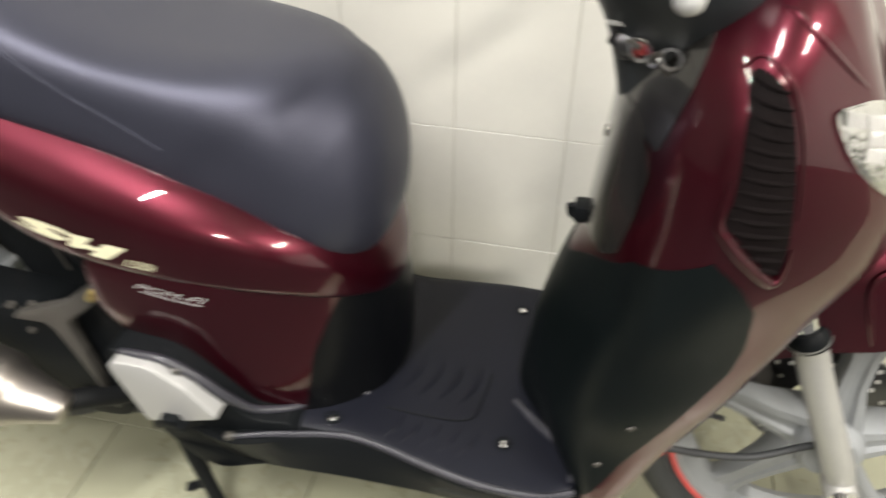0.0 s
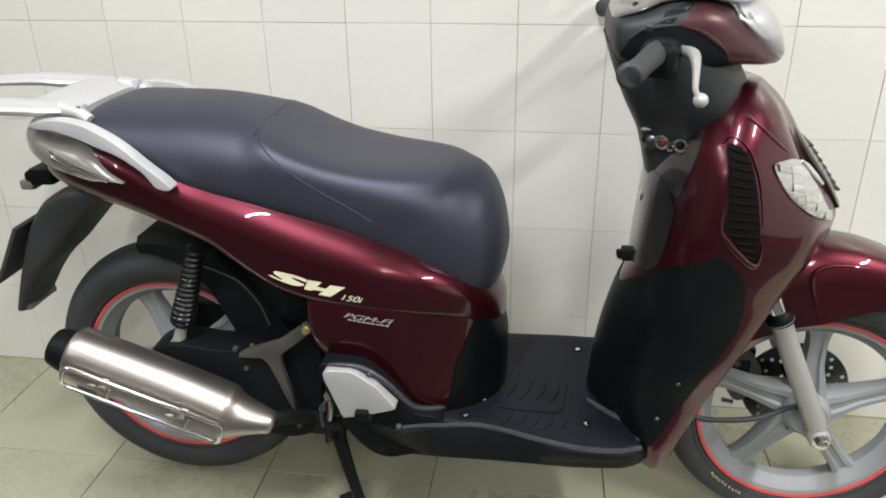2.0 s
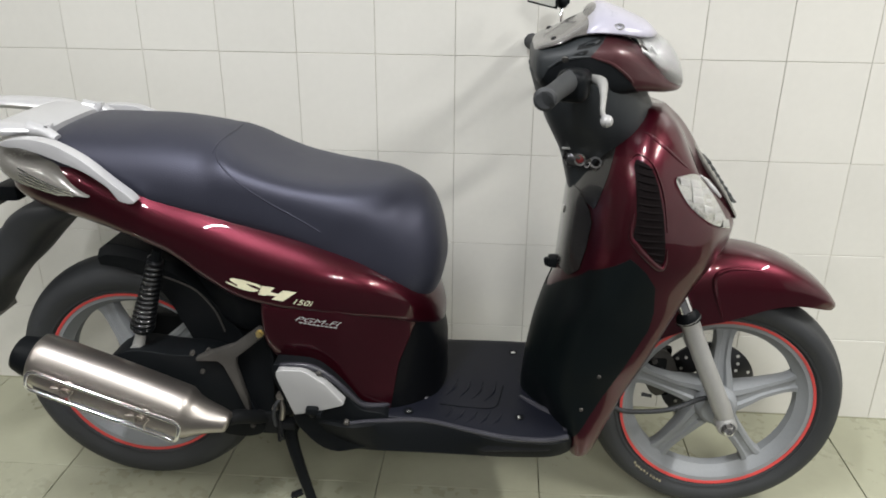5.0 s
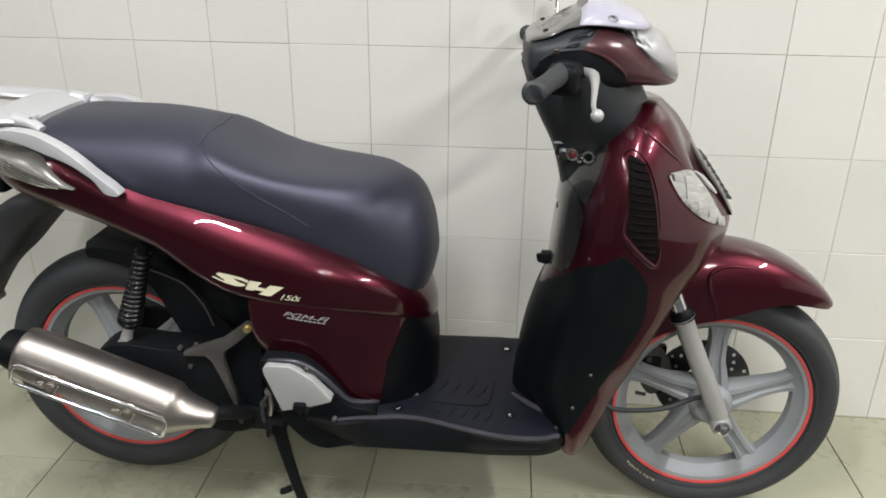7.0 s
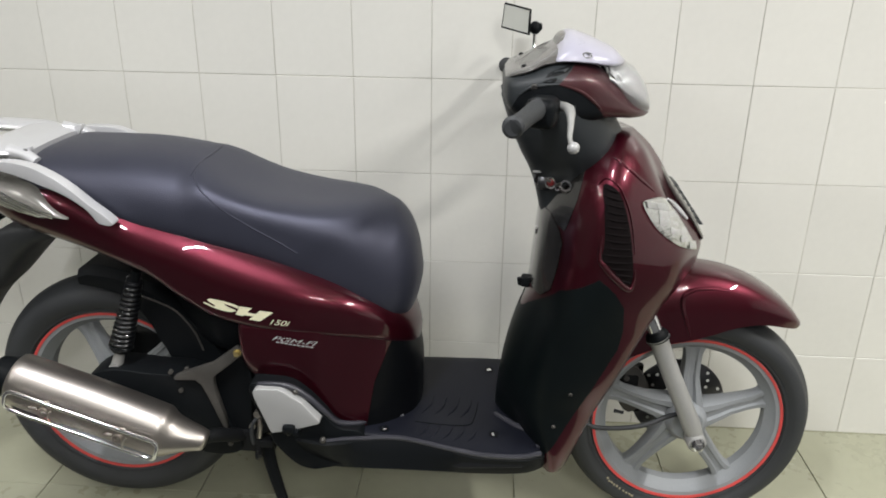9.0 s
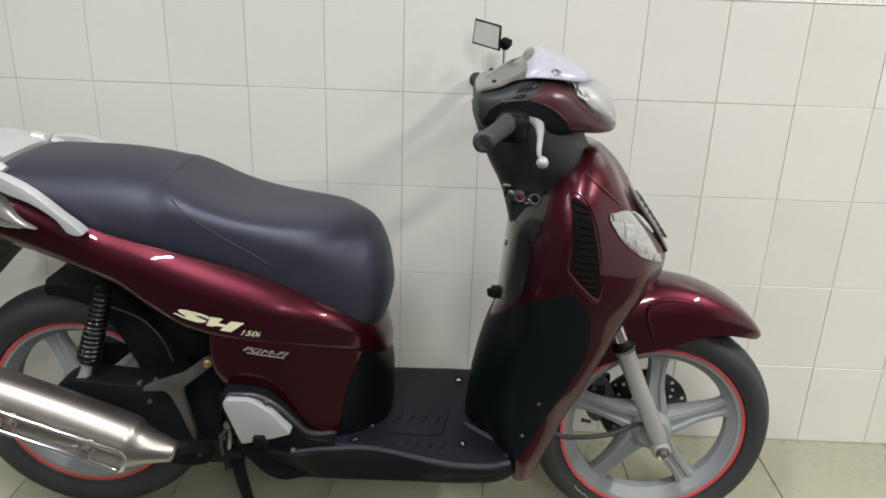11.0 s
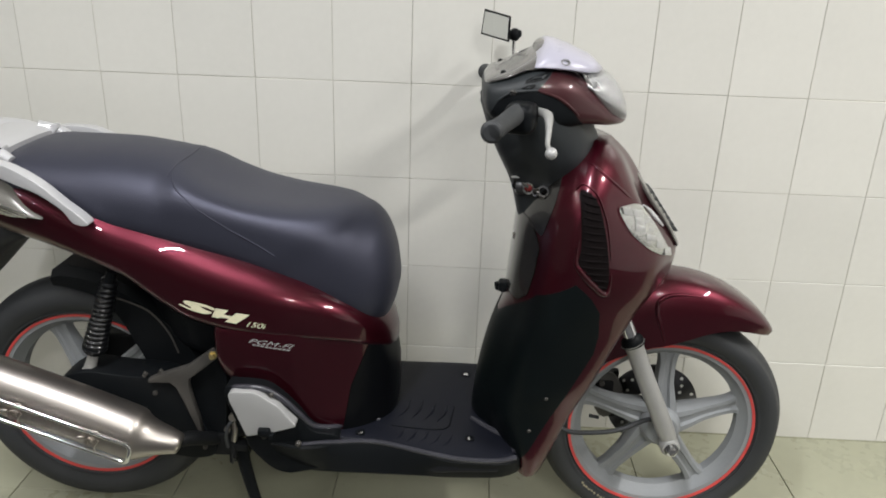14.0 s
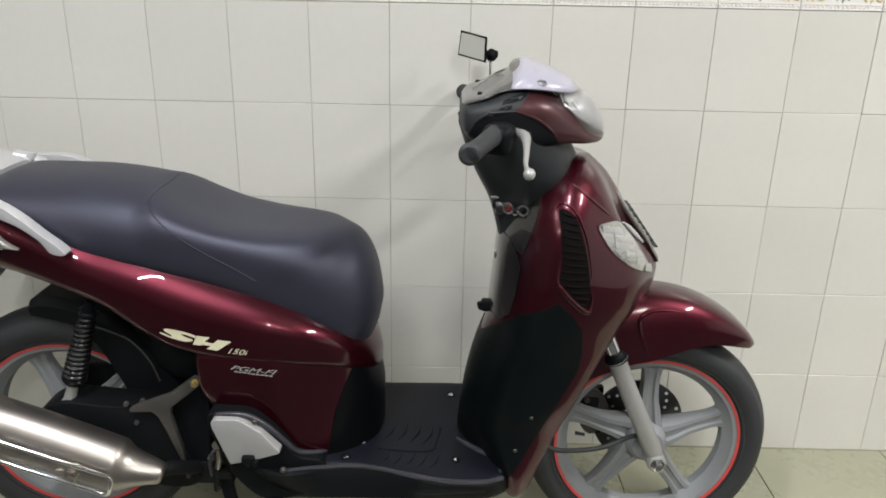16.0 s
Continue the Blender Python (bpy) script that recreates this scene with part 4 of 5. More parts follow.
L = (a1 - a0).length
silencer = part("silencer", skin(pipe_rings([(0.0, 0.040, 0.040, 0), (0.004, 0.052, 0.048, 0), (0.015, 0.055, 0.051, 0), (0.15, 0.057, 0.053, 0), (L, 0.056, 0.052, -0.002), (L + 0.02, 0.049, 0.046, -0.006), (L + 0.045, 0.037, 0.038, 0.0), (L + 0.085, 0.024, 0.027, 0.009), (L + 0.097, 0.020, 0.023, 0.010), (L + 0.100, 0.014, 0.017, 0.010)], 60)), "steel", scooter, "brushed steel silencer", True, 45)
part("end_cap", skin(pipe_rings([(-0.040, 0.020, 0.020, -0.002), (-0.036, 0.034, 0.034, -0.002), (-0.015, 0.041, 0.040, -0.002), (0.012, 0.047, 0.045, 0)], 16)), "plastic", silencer, "black end cap")
gl0, gl1, gz0, gz1 = 0.018, 0.340, -0.034, 0.014
corner = 0.014
loop = []
for cx, cz, start in [(gl1 - corner, gz1 - corner, 90), (gl1 - corner, gz0 + corner, 0), (gl0 + corner, gz0 + corner, -90), (gl0 + corner, gz1 - corner, -180)]:
    for k in range(7):
        q = radians(start - 15 * k)
        loop.append((cx + corner * math.cos(q), cz + corner * math.sin(q)))
dense = []
for i in range(len(loop)):
    p, q = loop[i], loop[(i + 1) % len(loop)]
    n = max(1, int(math.hypot(q[0] - p[0], q[1] - p[1]) / 0.02))
    dense += [(p[0] + (q[0] - p[0]) * k / n, p[1] + (q[1] - p[1]) * k / n) for k in range(n)]


def guard_at(f, z, out=0.012):
    c = 0.056
    yy = -math.sqrt(max(0.0, 1 - (z / c) ** 2)) * (0.052 + out) - out * 0.2
    return a0 + ax * f + sz * z * 1.15 + sx * yy


part("guard_frame", tube([guard_at(f, z) for f, z in dense], 0.0042, 10, loop=True), "chrome", silencer, "chrome wire heat guard")
low_line = [(gl0 + corner * 0.7 + (gl1 - gl0 - corner * 1.6) * k / 14, gz0 - 0.0085) for k in range(15)]
part("guard_rail", tube([guard_at(f, z, 0.009) for f, z in low_line], 0.0032, 8, 2), "chrome", silencer, "second chrome rail of the heat guard")
for f in (0.095, 0.255):
    hoop = lathe([(0.0075, -0.003), (0.0105, -0.004), (0.0115, 0.0), (0.0105, 0.004), (0.0075, 0.003)], (0, 0, 0), 20)
    part("guard_clip", merged(turned(hoop, Matrix.Translation(guard_at(f, -0.014, 0.004)) @ Matrix.Rotation(0.375, 4, "Y")),
                              tube([guard_at(f + 0.016, -0.032), guard_at(f + 0.013, -0.016, 0.010), guard_at(f + 0.018, 0.0, 0.009)], 0.0022, 8, 4),
                              ball(guard_at(f + 0.006, 0.016, 0.012), 0.0065, (1.4, 0.6, 0.8), 12, 8),
                              ball(guard_at(f - 0.022, -0.012, 0.004), 0.0065, (1.5, 0.7, 0.8), 12, 8)), "steel", silencer, "bolted clip of the heat guard")
part("header_pipe", tube([a0 + ax * (L + 0.07), (-0.03, -0.20, 0.305), (0.02, -0.14, 0.27), (0.09, -0.06, 0.26)], 0.016, 14, 6), "iron", scooter)

# centre stand
for s in (-1, 1):
    part("stand_leg", tube([(0.062, s * 0.135, 0.240), (0.072, s * 0.145, 0.190), (0.100, s * 0.158, 0.090), (0.122, s * 0.165, 0.022)], [0.016, 0.0145, 0.012, 0.011], 14, 6), "plastic", scooter, "black steel stand leg")
    part("stand_foot", merged(box(0.055, 0.030, 0.020, (0.126, s * 0.168, 0.010), 0.005), box(0.030, 0.022, 0.026, (0.144, s * 0.168, 0.026), 0.006)), "plastic", scooter)
    part("stand_stop", merged(tube([(0.088, s * 0.158, 0.075), (0.072, s * 0.165, 0.070), (0.066, s * 0.168, 0.072)], 0.008, 8, 3)), "plastic", scooter)
part("stand_bar", tube([(0.064, -0.14, 0.215), (0.064, 0, 0.215), (0.064, 0.14, 0.215)], 0.012, 12, 3), "plastic", scooter)
part("stand_spring", tube([Vector((0.052 + 0.008 * math.cos(k * 0.9), -0.165 + 0.008 * math.sin(k * 0.9), 0.300 - 0.00085 * k)) for k in range(90)], 0.0018, 6, 1), "iron", scooter, "dark stand spring")
part("stand_bracket", merged(box(0.05, 0.02, 0.055, (0.030, -0.150, 0.262), 0.004), box(0.03, 0.03, 0.018, (0.075, -0.165, 0.27), 0.004)), "iron", scooter)
part("linkage", merged(tube([(0.060, -0.172, 0.345), (0.063, -0.174, 0.315), (0.058, -0.172, 0.285)], 0.006, 8, 4), lathe([(0.001, -0.005), (0.009, -0.005), (0.009, 0.005), (0.001, 0.005)], (0.062, -0.178, 0.350), 12), lathe([(0.001, -0.005), (0.007, -0.005), (0.007, 0.005), (0.001, 0.005)], (0.048, -0.178, 0.318), 12)), "steel", scooter)

# tail: grab rail, carrier, lamp, mudguard
rail = [(-0.480, 0.889), (-0.4528, 0.899), (-0.4228, 0.905), (-0.3911, 0.907), (-0.3547, 0.904), (-0.3303, 0.898), (-0.2914, 0.880), (-0.2597, 0.859), (-0.2286, 0.833), (-0.2029, 0.814), (-0.1880, 0.800), (-0.1865, 0.794), (-0.1985, 0.792), (-0.2162, 0.797), (-0.2258, 0.810), (-0.2405, 0.8265), (-0.2778, 0.8495), (-0.3237, 0.8660), (-0.3712, 0.8790), (-0.4176, 0.8870), (-0.450, 0.886)]
for s in (-1, 1):
    bm = plate(smooth_outline(rail, 3), -0.014, 0.014, 0.010, 3)
    for v in bm.verts:
        v.co.y = s * float(np.interp(v.co.x, [-0.565, -0.50, -0.45, -0.33, -0.25, -0.18], [0.105, 0.130, 0.150, 0.180, 0.190, 0.194])) + v.co.y
    part("grab_rail", bm, "silver", scooter, "silver painted grab rail")


def flat_bar(pts, r, squash=0.42):
    """A flattened bar lying level."""
    bm = tube(pts, r, 16, 6)
    for v in bm.verts:
        c = float(np.interp(v.co.x, sorted(p[0] for p in pts), [z for _, z in sorted((p[0], p[2]) for p in pts)]))
        v.co.z = c + (v.co.z - c) * squash
    return bm


for s in (-1, 1):
    part("carrier_arm", flat_bar([(-0.430, s * 0.098, 0.908), (-0.480, s * 0.108, 0.912), (-0.540, s * 0.112, 0.914), (-0.610, s * 0.106, 0.918), (-0.690, s * 0.075, 0.920)], [0.026, 0.036, 0.036, 0.032, 0.026]), "silver", scooter, "silver carrier arm")
    part("carrier_mount", tube([(-0.430, s * 0.105, 0.910), (-0.398, s * 0.112, 0.906), (-0.370, s * 0.120, 0.893)], [0.018, 0.013, 0.011], 12, 5), "silver", scooter)
    hexagon = [(-0.4075, 0.9005), (-0.4070, 0.9085), (-0.3975, 0.9180), (-0.3885, 0.9185), (-0.3880, 0.9110), (-0.3985, 0.8965)]
    wide = [(-0.3978 + (x + 0.3978) * 1.38, 0.9075 + (z - 0.9075) * 1.30) for x, z in hexagon]
    ys = sorted((s * 0.1175, s * 0.109))
    # dark plate, slightly proud, in place of the recess and its shade
    part("carrier_slot", plate(hexagon, *ys, 0.001, 1), "iron", scooter, "dark plate standing for a shaded bolt recess in the carrier")
    ys = sorted((s * 0.1160, s * 0.098))
    part("slot_frame", plate(wide, *ys, 0.002, 2), "silver", scooter, "silver six-sided frame round the bolt recess")
bm = tube([(-0.690, -0.078, 0.925), (-0.716, -0.04, 0.925), (-0.722, 0, 0.925), (-0.716, 0.04, 0.925), (-0.690, 0.078, 0.925)], 0.024, 16, 5)
for v in bm.verts:
    v.co.z = 0.925 + (v.co.z - 0.925) * 0.42
part("carrier_bar", bm, "silver", scooter)
part("carrier_plate", loft_x([(-0.506, 0.921, 0.906, 0.100, 0.914, 3, 3), (-0.490, 0.926, 0.902, 0.128, 0.914, 4, 4), (-0.450, 0.924, 0.900, 0.126, 0.912, 4, 4), (-0.415, 0.918, 0.898, 0.112, 0.908, 4, 4), (-0.398, 0.911, 0.895, 0.098, 0.903, 3, 3)], 12, 32), "silver", scooter, "silver carrier plate")
tail_lamp = part("tail_lamp", loft_x([
    (-0.540, 0.878, 0.846, 0.050, 0.862, 2.3, 2.3),
    (-0.522, 0.886, 0.815, 0.104, 0.850, 2.6, 2.6),
    (-0.480, 0.884, 0.795, 0.146, 0.840, 2.8, 2.8),
    (-0.430, 0.872, 0.786, 0.170, 0.828, 2.8, 2.8),
    (-0.380, 0.872, 0.782, 0.184, 0.816, 2.8, 2.8),
    (-0.345, 0.856, 0.784, 0.188, 0.808, 2.8, 2.6),
    (-0.318, 0.828, 0.787, 0.1895, 0.800, 2.5, 2.4),
    (-0.288, 0.802, 0.790, 0.188, 0.795, 2.2, 2.2),
], 30, 44), "tail", scooter, "clear grey tail lamp lens with indicator")
lamp_tree = tree_of(tail_lamp)
for k, (z0, z1) in enumerate([(0.844, 0.803), (0.837, 0.798), (0.830, 0.793), (0.823, 0.789)]):
    pts = [on_side(lamp_tree, -0.435 + 0.118 * f, z0 + (z1 - z0) * f, 0.0005) for f in np.linspace(0, 1, 6).tolist()]
    part("lens_rib", tube([p for p in pts if p is not None], 0.0022, 8, 4), "chrome", tail_lamp, "bright indicator reflector rib")
part("number_plate_lamp", ball((-0.505, -0.095, 0.866), 0.014, (0.8, 0.7, 1.2)), "lens", tail_lamp)
rings = []
for x, z, hw, th in pchip([(-0.380, 0.735, 0.110, 0.050), (-0.435, 0.722, 0.108, 0.062), (-0.490, 0.690, 0.098, 0.070), (-0.533, 0.645, 0.090, 0.066), (-0.567, 0.598, 0.085, 0.054), (-0.612, 0.535, 0.080, 0.028), (-0.642, 0.482, 0.072, 0.016), (-0.668, 0.432, 0.060, 0.012)], 30):
    ring_ = []
    for k in range(24):
        q = 2 * math.pi * k / 24
        across = spow(math.cos(q), 0.35)
        ring_.append((x + 0.6 * th * spow(math.sin(q), 0.6) - 0.012 * across * across, hw * across, z + 0.5 * th * spow(math.sin(q), 0.6) * -0.6))
    rings.append(ring_)
# lighter rubber grey on black plastic: haze put into the colour
part("rear_mudguard", skin(rings), "rubber", scooter, "black plastic rear mudguard")
part("lamp_housing", merged(box(0.055, 0.12, 0.036, (-0.550, 0, 0.752), 0.010), box(0.030, 0.10, 0.024, (-0.578, 0, 0.748), 0.008)), "plastic", scooter, "black number plate lamp housing")
part("plate_lamp_lens", box(0.030, 0.10, 0.022, (-0.592, 0, 0.730), 0.006), "tail", scooter, "clear number plate lamp lens")
# the holder takes the same haze-lightened grey
part("plate_holder", turned(box(0.010, 0.19, 0.150, (0, 0, 0), 0.004), Matrix.Translation((-0.645, 0, 0.585)) @ Matrix.Rotation(radians(29), 4, "Y")), "rubber", scooter, "black number plate holder")
part("mudguard_tip", turned(box(0.030, 0.10, 0.018, (0, 0, 0), 0.004), Matrix.Translation((-0.672, 0, 0.436)) @ Matrix.Rotation(radians(-8), 4, "Y")), "tail", scooter, "pale reflector at the mudguard tip")
lip = [on_side(body_tree, x, z, -0.002) for x, z in [(-0.345, 0.724), (-0.290, 0.712), (-0.240, 0.700), (-0.190, 0.682), (-0.140, 0.656), (-0.095, 0.630), (-0.060, 0.612)]]
part("fairing_lip", tube([p for p in lip if p is not None], 0.004, 8, 6), "gloss", upper)

# front cowl details: vents, lamp, grille
slot = [(0.7777, 0.8940), (0.7982, 0.8839), (0.8122, 0.8575), (0.8239, 0.8191), (0.8321, 0.7823), (0.8397, 0.7280), (0.8355, 0.6985), (0.8105, 0.7196), (0.7914, 0.7408), (0.7752, 0.7573), (0.7779, 0.7841), (0.7765, 0.8190), (0.7732, 0.8594), (0.7705, 0.8840)]
ring = smooth_outline(slot, 4)
def patch(tree, outline, lift, rows=6):
    """A lens-like skin over an outline on the near side, domed a little."""
    bm = bmesh.new()
    cx = sum(p[0] for p in outline) / len(outline)
    cz = sum(p[1] for p in outline) / len(outline)
    prev = None
    for r in range(rows, 0, -1):
        f = r / rows
        row = []
        for x, z in outline:
            p = on_side(tree, cx + (x - cx) * f, cz + (z - cz) * f, lift * (1 - f**2) + 0.0008)
            if p is None:
                p = Vector((cx, -0.1, cz))
            row.append(bm.verts.new(p))
        if prev:
            for i in range(len(row)):
                j = (i + 1) % len(row)
                bm.faces.new((prev[i], prev[j], row[j], row[i]))
        prev = row
    bm.faces.new(prev)
    return bm


vent = part("vent", patch(shield_tree, ring, 0.0015), "vent_black", shield, "black louvred vent in the cowl")
for k in range(15):
    z = 0.884 - 0.0136 * k
    xs = [x for x, zz in ring if abs(zz - z) < 0.014]
    if len(xs) < 2:
        continue
    x0, x1 = min(xs) + 0.003, max(xs) - 0.002
    pts = [on_side(shield_tree, x0 + (x1 - x0) * f, z + 0.003 - 0.008 * f, 0.002) for f in (0, 0.33, 0.66, 1)]
    part("louvre", tube([p for p in pts if p is not None], [0.001, 0.0027, 0.0027, 0.001], 8, 3), "vent_black", vent)
lip = [on_side(shield_tree, x, z, 0.001) for x, z in [(0.7735, 0.800), (0.7705, 0.758), (0.780, 0.742), (0.800, 0.719), (0.832, 0.690), (0.842, 0.700), (0.844, 0.728)]]
part("vent_lip", tube([p for p in lip if p is not None], [0.001, 0.005, 0.006, 0.006, 0.004, 0.001], 10, 6), "maroon", shield)
lip2 = [on_side(shield_tree, x, z, 0.001) for x, z in [(0.841, 0.76), (0.829, 0.825), (0.816, 0.862), (0.801, 0.890), (0.778, 0.903), (0.764, 0.890)]]
part("vent_lip", tube([p for p in lip2 if p is not None], [0.0008, 0.0018, 0.0022, 0.0014], 10, 6), "maroon", shield)


def inside(x, z, outline):
    """True where a point lies within a closed outline in x and z."""
    odd = False
    for (xa, za), (xb, zb) in zip(outline, outline[1:] + outline[:1]):
        if (za > z) != (zb > z) and x < xa + (z - za) * (xb - xa) / (zb - za):
            odd = not odd
    return odd


def facets(tree, outline, across, down, lift):
    """Small four-sided cut facets over an outline, in rows that slope with its long side."""
    bm = bmesh.new()
    rnd = random.Random(5)
    pts = [tuple(p[:2]) for p in outline]
    cx = sum(p[0] for p in pts) / len(pts)
    cz = sum(p[1] for p in pts) / len(pts)
    c, d = math.cos(radians(-20)), math.sin(radians(-20))
    for i in range(-7, 8):
        for j in range(-7, 8):
            def at(u, v):
                a, b = (i + u) * across, (j + v) * down
                return cx + a * c - b * d - 0.55 * b, cz + a * d + b * c
            corners = [at(-0.47, -0.47), at(0.47, -0.47), at(0.47, 0.47), at(-0.47, 0.47)]
            if not all(inside(x, z, pts) for x, z in corners):
                continue
            hits = [on_side(tree, x, z, lift) for x, z in corners]
            top = on_side(tree, *at(rnd.uniform(-0.3, 0.3), rnd.uniform(-0.1, 0.35)), lift + rnd.uniform(0.0006, 0.0018))
            if top is None or any(h is None for h in hits):
                continue
            vs = [bm.verts.new(h) for h in hits]
            t = bm.verts.new(top)
            for k in range(4):
                bm.faces.new((vs[k], vs[(k + 1) % 4], t))
            bm.faces.new(vs[::-1])
    return bm


lamp_outline = smooth_outline([(0.8515, 0.857), (0.868, 0.8600), (0.888, 0.8590), (0.905, 0.8500), (0.930, 0.8220), (0.957, 0.7880), (0.983, 0.7480), (0.9925, 0.7285), (0.968, 0.7400), (0.9293, 0.7640), (0.8891, 0.7980), (0.862, 0.8340)], 3)
for s in (-1, 1):
    bm = patch(shield_tree, lamp_outline, 0.006)
    if s > 0:
        bm = mirrored(bm)
    ind = part("indicator", bm, "facet", shield, "bright reflector of the front indicator")
    bm = patch(shield_tree, lamp_outline, 0.012)
    for v in bm.verts:
        v.co.y -= 0.004
    if s > 0:
        bm = mirrored(bm)
    part("indicator_lens", bm, "lens", ind, "clear indicator lens").visible_shadow = False
    bm = facets(shield_tree, lamp_outline, 0.024, 0.015, 0.0064)
    if s > 0:
        bm = mirrored(bm)
    part("reflector_facets", bm, "fork", ind, "bright cut facets of the reflector", False)

ridge = [on_side(shield_tree, x, z, -0.0022) for x, z in ((0.783, 0.938), (0.797, 0.936), (0.812, 0.926), (0.8305, 0.9115), (0.850, 0.895), (0.8705, 0.8775), (0.886, 0.865))]
part("cowl_ridge", tube([p for p in ridge if p is not None], [0.002, 0.0044, 0.0044, 0.0040, 0.002], 14, 6), "maroon", shield, "raised maroon ridge beside the front panel")
trim = [on_side(shield_tree, x, z, 0.0015) for x, z in ((0.912, 0.846), (0.930, 0.828), (0.9487, 0.809), (0.966, 0.792))]
part("grille_trim", tube([p for p in trim if p is not None], [0.002, 0.0055, 0.0055, 0.003], 10, 6), "silver", shield, "bright silver trim beside the grille")
part("nose_grille", loft_x([(0.902, 0.908, 0.885, 0.025, 0.897, 2.5, 2.5), (0.94, 0.857, 0.83, 0.045, 0.846, 2.5, 2.5), (0.98, 0.805, 0.78, 0.045, 0.793, 2.5, 2.5), (1.012, 0.752, 0.735, 0.030, 0.742, 2.5, 2.5)], 20, 24), "tail", shield, "smoked grey front grille")
for k in range(7):
    x, z = 0.942 + 0.010 * k, 0.857 - 0.0135 * k
    part("grille_bar", box(0.008, 0.070, 0.003, (x, 0, z), 0.001), "faded", shield)

# inner side of the shield: glove box, lock, hook
part("glove_lock", lathe([(0.001, -0.004), (0.009, -0.004), (0.011, 0), (0.011, 0.006), (0.001, 0.006)], (0.660, -0.02, 0.746), 18, "x"), "chrome", glove)
part("bag_hook", merged(box(0.030, 0.030, 0.024, (0.648, -0.004, 0.618), 0.006), tube([(0.642, -0.004, 0.612), (0.632, -0.004, 0.610), (0.629, -0.004, 0.624)], 0.006, 8, 4)), "plastic", scooter, "black bag hook")
part("ignition_lock", lathe([(0.001, -0.012), (0.013, -0.012), (0.018, -0.004), (0.018, 0.012), (0.001, 0.012)], (0.664, -0.062, 0.868), 20, "x"), "disc", scooter)
key_tree = tree_of(shield, neck)
p = on_side(key_tree, 0.680, 0.876, 0.004)
if p is not None:
    part("key_shutter", ball(p, 0.0085, (1.1, 0.7, 1)), "keyred", scooter, "red ignition key shutter")
for x, z, r, tilt in ((0.680, 0.876, 0.0135, 0.5), (0.708, 0.874, 0.0130, 0.3), (0.694, 0.868, 0.009, 0.9)):
    p = on_side(key_tree, x, z, 0.007)
    if p is not None:
        hoop = lathe([(r - 0.005, -0.003), (r - 0.001, -0.004), (r, 0.0), (r - 0.001, 0.004), (r - 0.005, 0.003)], (0, 0, 0), 24)
        part("key_ring", turned(hoop, Matrix.Translation(p) @ Matrix.Rotation(-tilt, 4, "Z")), "chrome", scooter, "chrome ring beside the lock")
for x, z, turn in ((0.674, 0.884, 0.4), (0.694, 0.876, -0.5), (0.704, 0.861, 0.5)):
    p = on_side(key_tree, x, z, 0.010)
    if p is not None:
        part("key", turned(box(0.015, 0.003, 0.006, (0, 0, 0), 0.001), Matrix.Translation(p) @ Matrix.Rotation(-0.5, 4, "Z") @ Matrix.Rotation(turn, 4, "Y")), "alloy", scooter, "small metal key")

p = on_side(key_tree, 0.652, 0.892, 0.001)
part("lock_edge", box(0.022, 0.006, 0.004, p, 0.001), "fork", scooter, "pale edge of the lock surround")
part("lock_plate", turned(box(0.024, 0.004, 0.026, (0, 0, 0), 0.002), Matrix.Translation(on_side(key_tree, 0.657, 0.875, 0.0005)) @ Matrix.Rotation(-0.6, 4, "Z") @ Matrix.Rotation(0.3, 4, "Y")), "gloss", scooter, "glossy lock surround")

# handlebar, cowl and instruments
bm = loft_x([
    (0.574, 1.076, 1.040, 0.085, 1.060, 3, 3),
    (0.584, 1.086, 1.018, 0.122, 1.055, 4, 3),
    (0.627, 1.099, 0.990, 0.138, 1.045, 5, 3),
    (0.668, 1.1125, 0.982, 0.142, 1.045, 5, 3),
    (0.711, 1.1145, 0.984, 0.140, 1.045, 4.5, 3),
    (0.740, 1.109, 0.990, 0.134, 1.042, 4, 3),
    (0.768, 1.096, 1.002, 0.124, 1.036, 3.5, 3.2),
    (0.795, 1.074, 1.003, 0.110, 1.030, 3, 3.2),
    (0.8265, 1.043, 1.001, 0.088, 1.018, 2.6, 3),
    (0.853, 1.024, 1.001, 0.060, 1.011, 2.4, 2.6),
    (0.868, 1.016, 1.004, 0.028, 1.009, 2.2, 2.2),
], 48, 52)
split(bm, (0.672, 1.074), (0.712, 1.1175))
# both colours of the cowl carry painted-in haze
cowl = part("handlebar_cowl", bm, ["dull_maroon", "faded"], scooter, "maroon handlebar cowl with a black rear half, haze put into its colours", True, 50)
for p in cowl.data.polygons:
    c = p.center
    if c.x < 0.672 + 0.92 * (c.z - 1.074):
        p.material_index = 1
cowl_tree = tree_of(cowl)
ARCH = [(0.782, 1.000), (0.771, 1.012), (0.750, 1.0395), (0.716, 1.0655), (0.676, 1.0785), (0.6476, 1.0760), (0.6224, 1.0700), (0.603, 1.056), (0.590, 1.030), (0.586, 0.990)]
# Black skin laid on the cowl stands for the shaded hollow below the arch
part("cowl_underside", cut_shell(cowl, list(zip(ARCH[:-1], ARCH[1:])), 0.0012, 0.002), "plastic", cowl, "black skin standing for the shaded hollow under the cowl round the bar", True, 50)
arch = [on_side(cowl_tree, x, z, 0.001) for x, z in ARCH[1:-2]]
arch = [p for p in arch if p is not None]
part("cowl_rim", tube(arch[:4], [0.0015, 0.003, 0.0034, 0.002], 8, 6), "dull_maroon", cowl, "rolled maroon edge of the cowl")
part("cowl_rim", tube(arch[3:], [0.002, 0.0036, 0.0036, 0.002], 8, 6), "faded", cowl, "rolled black edge of the cowl")
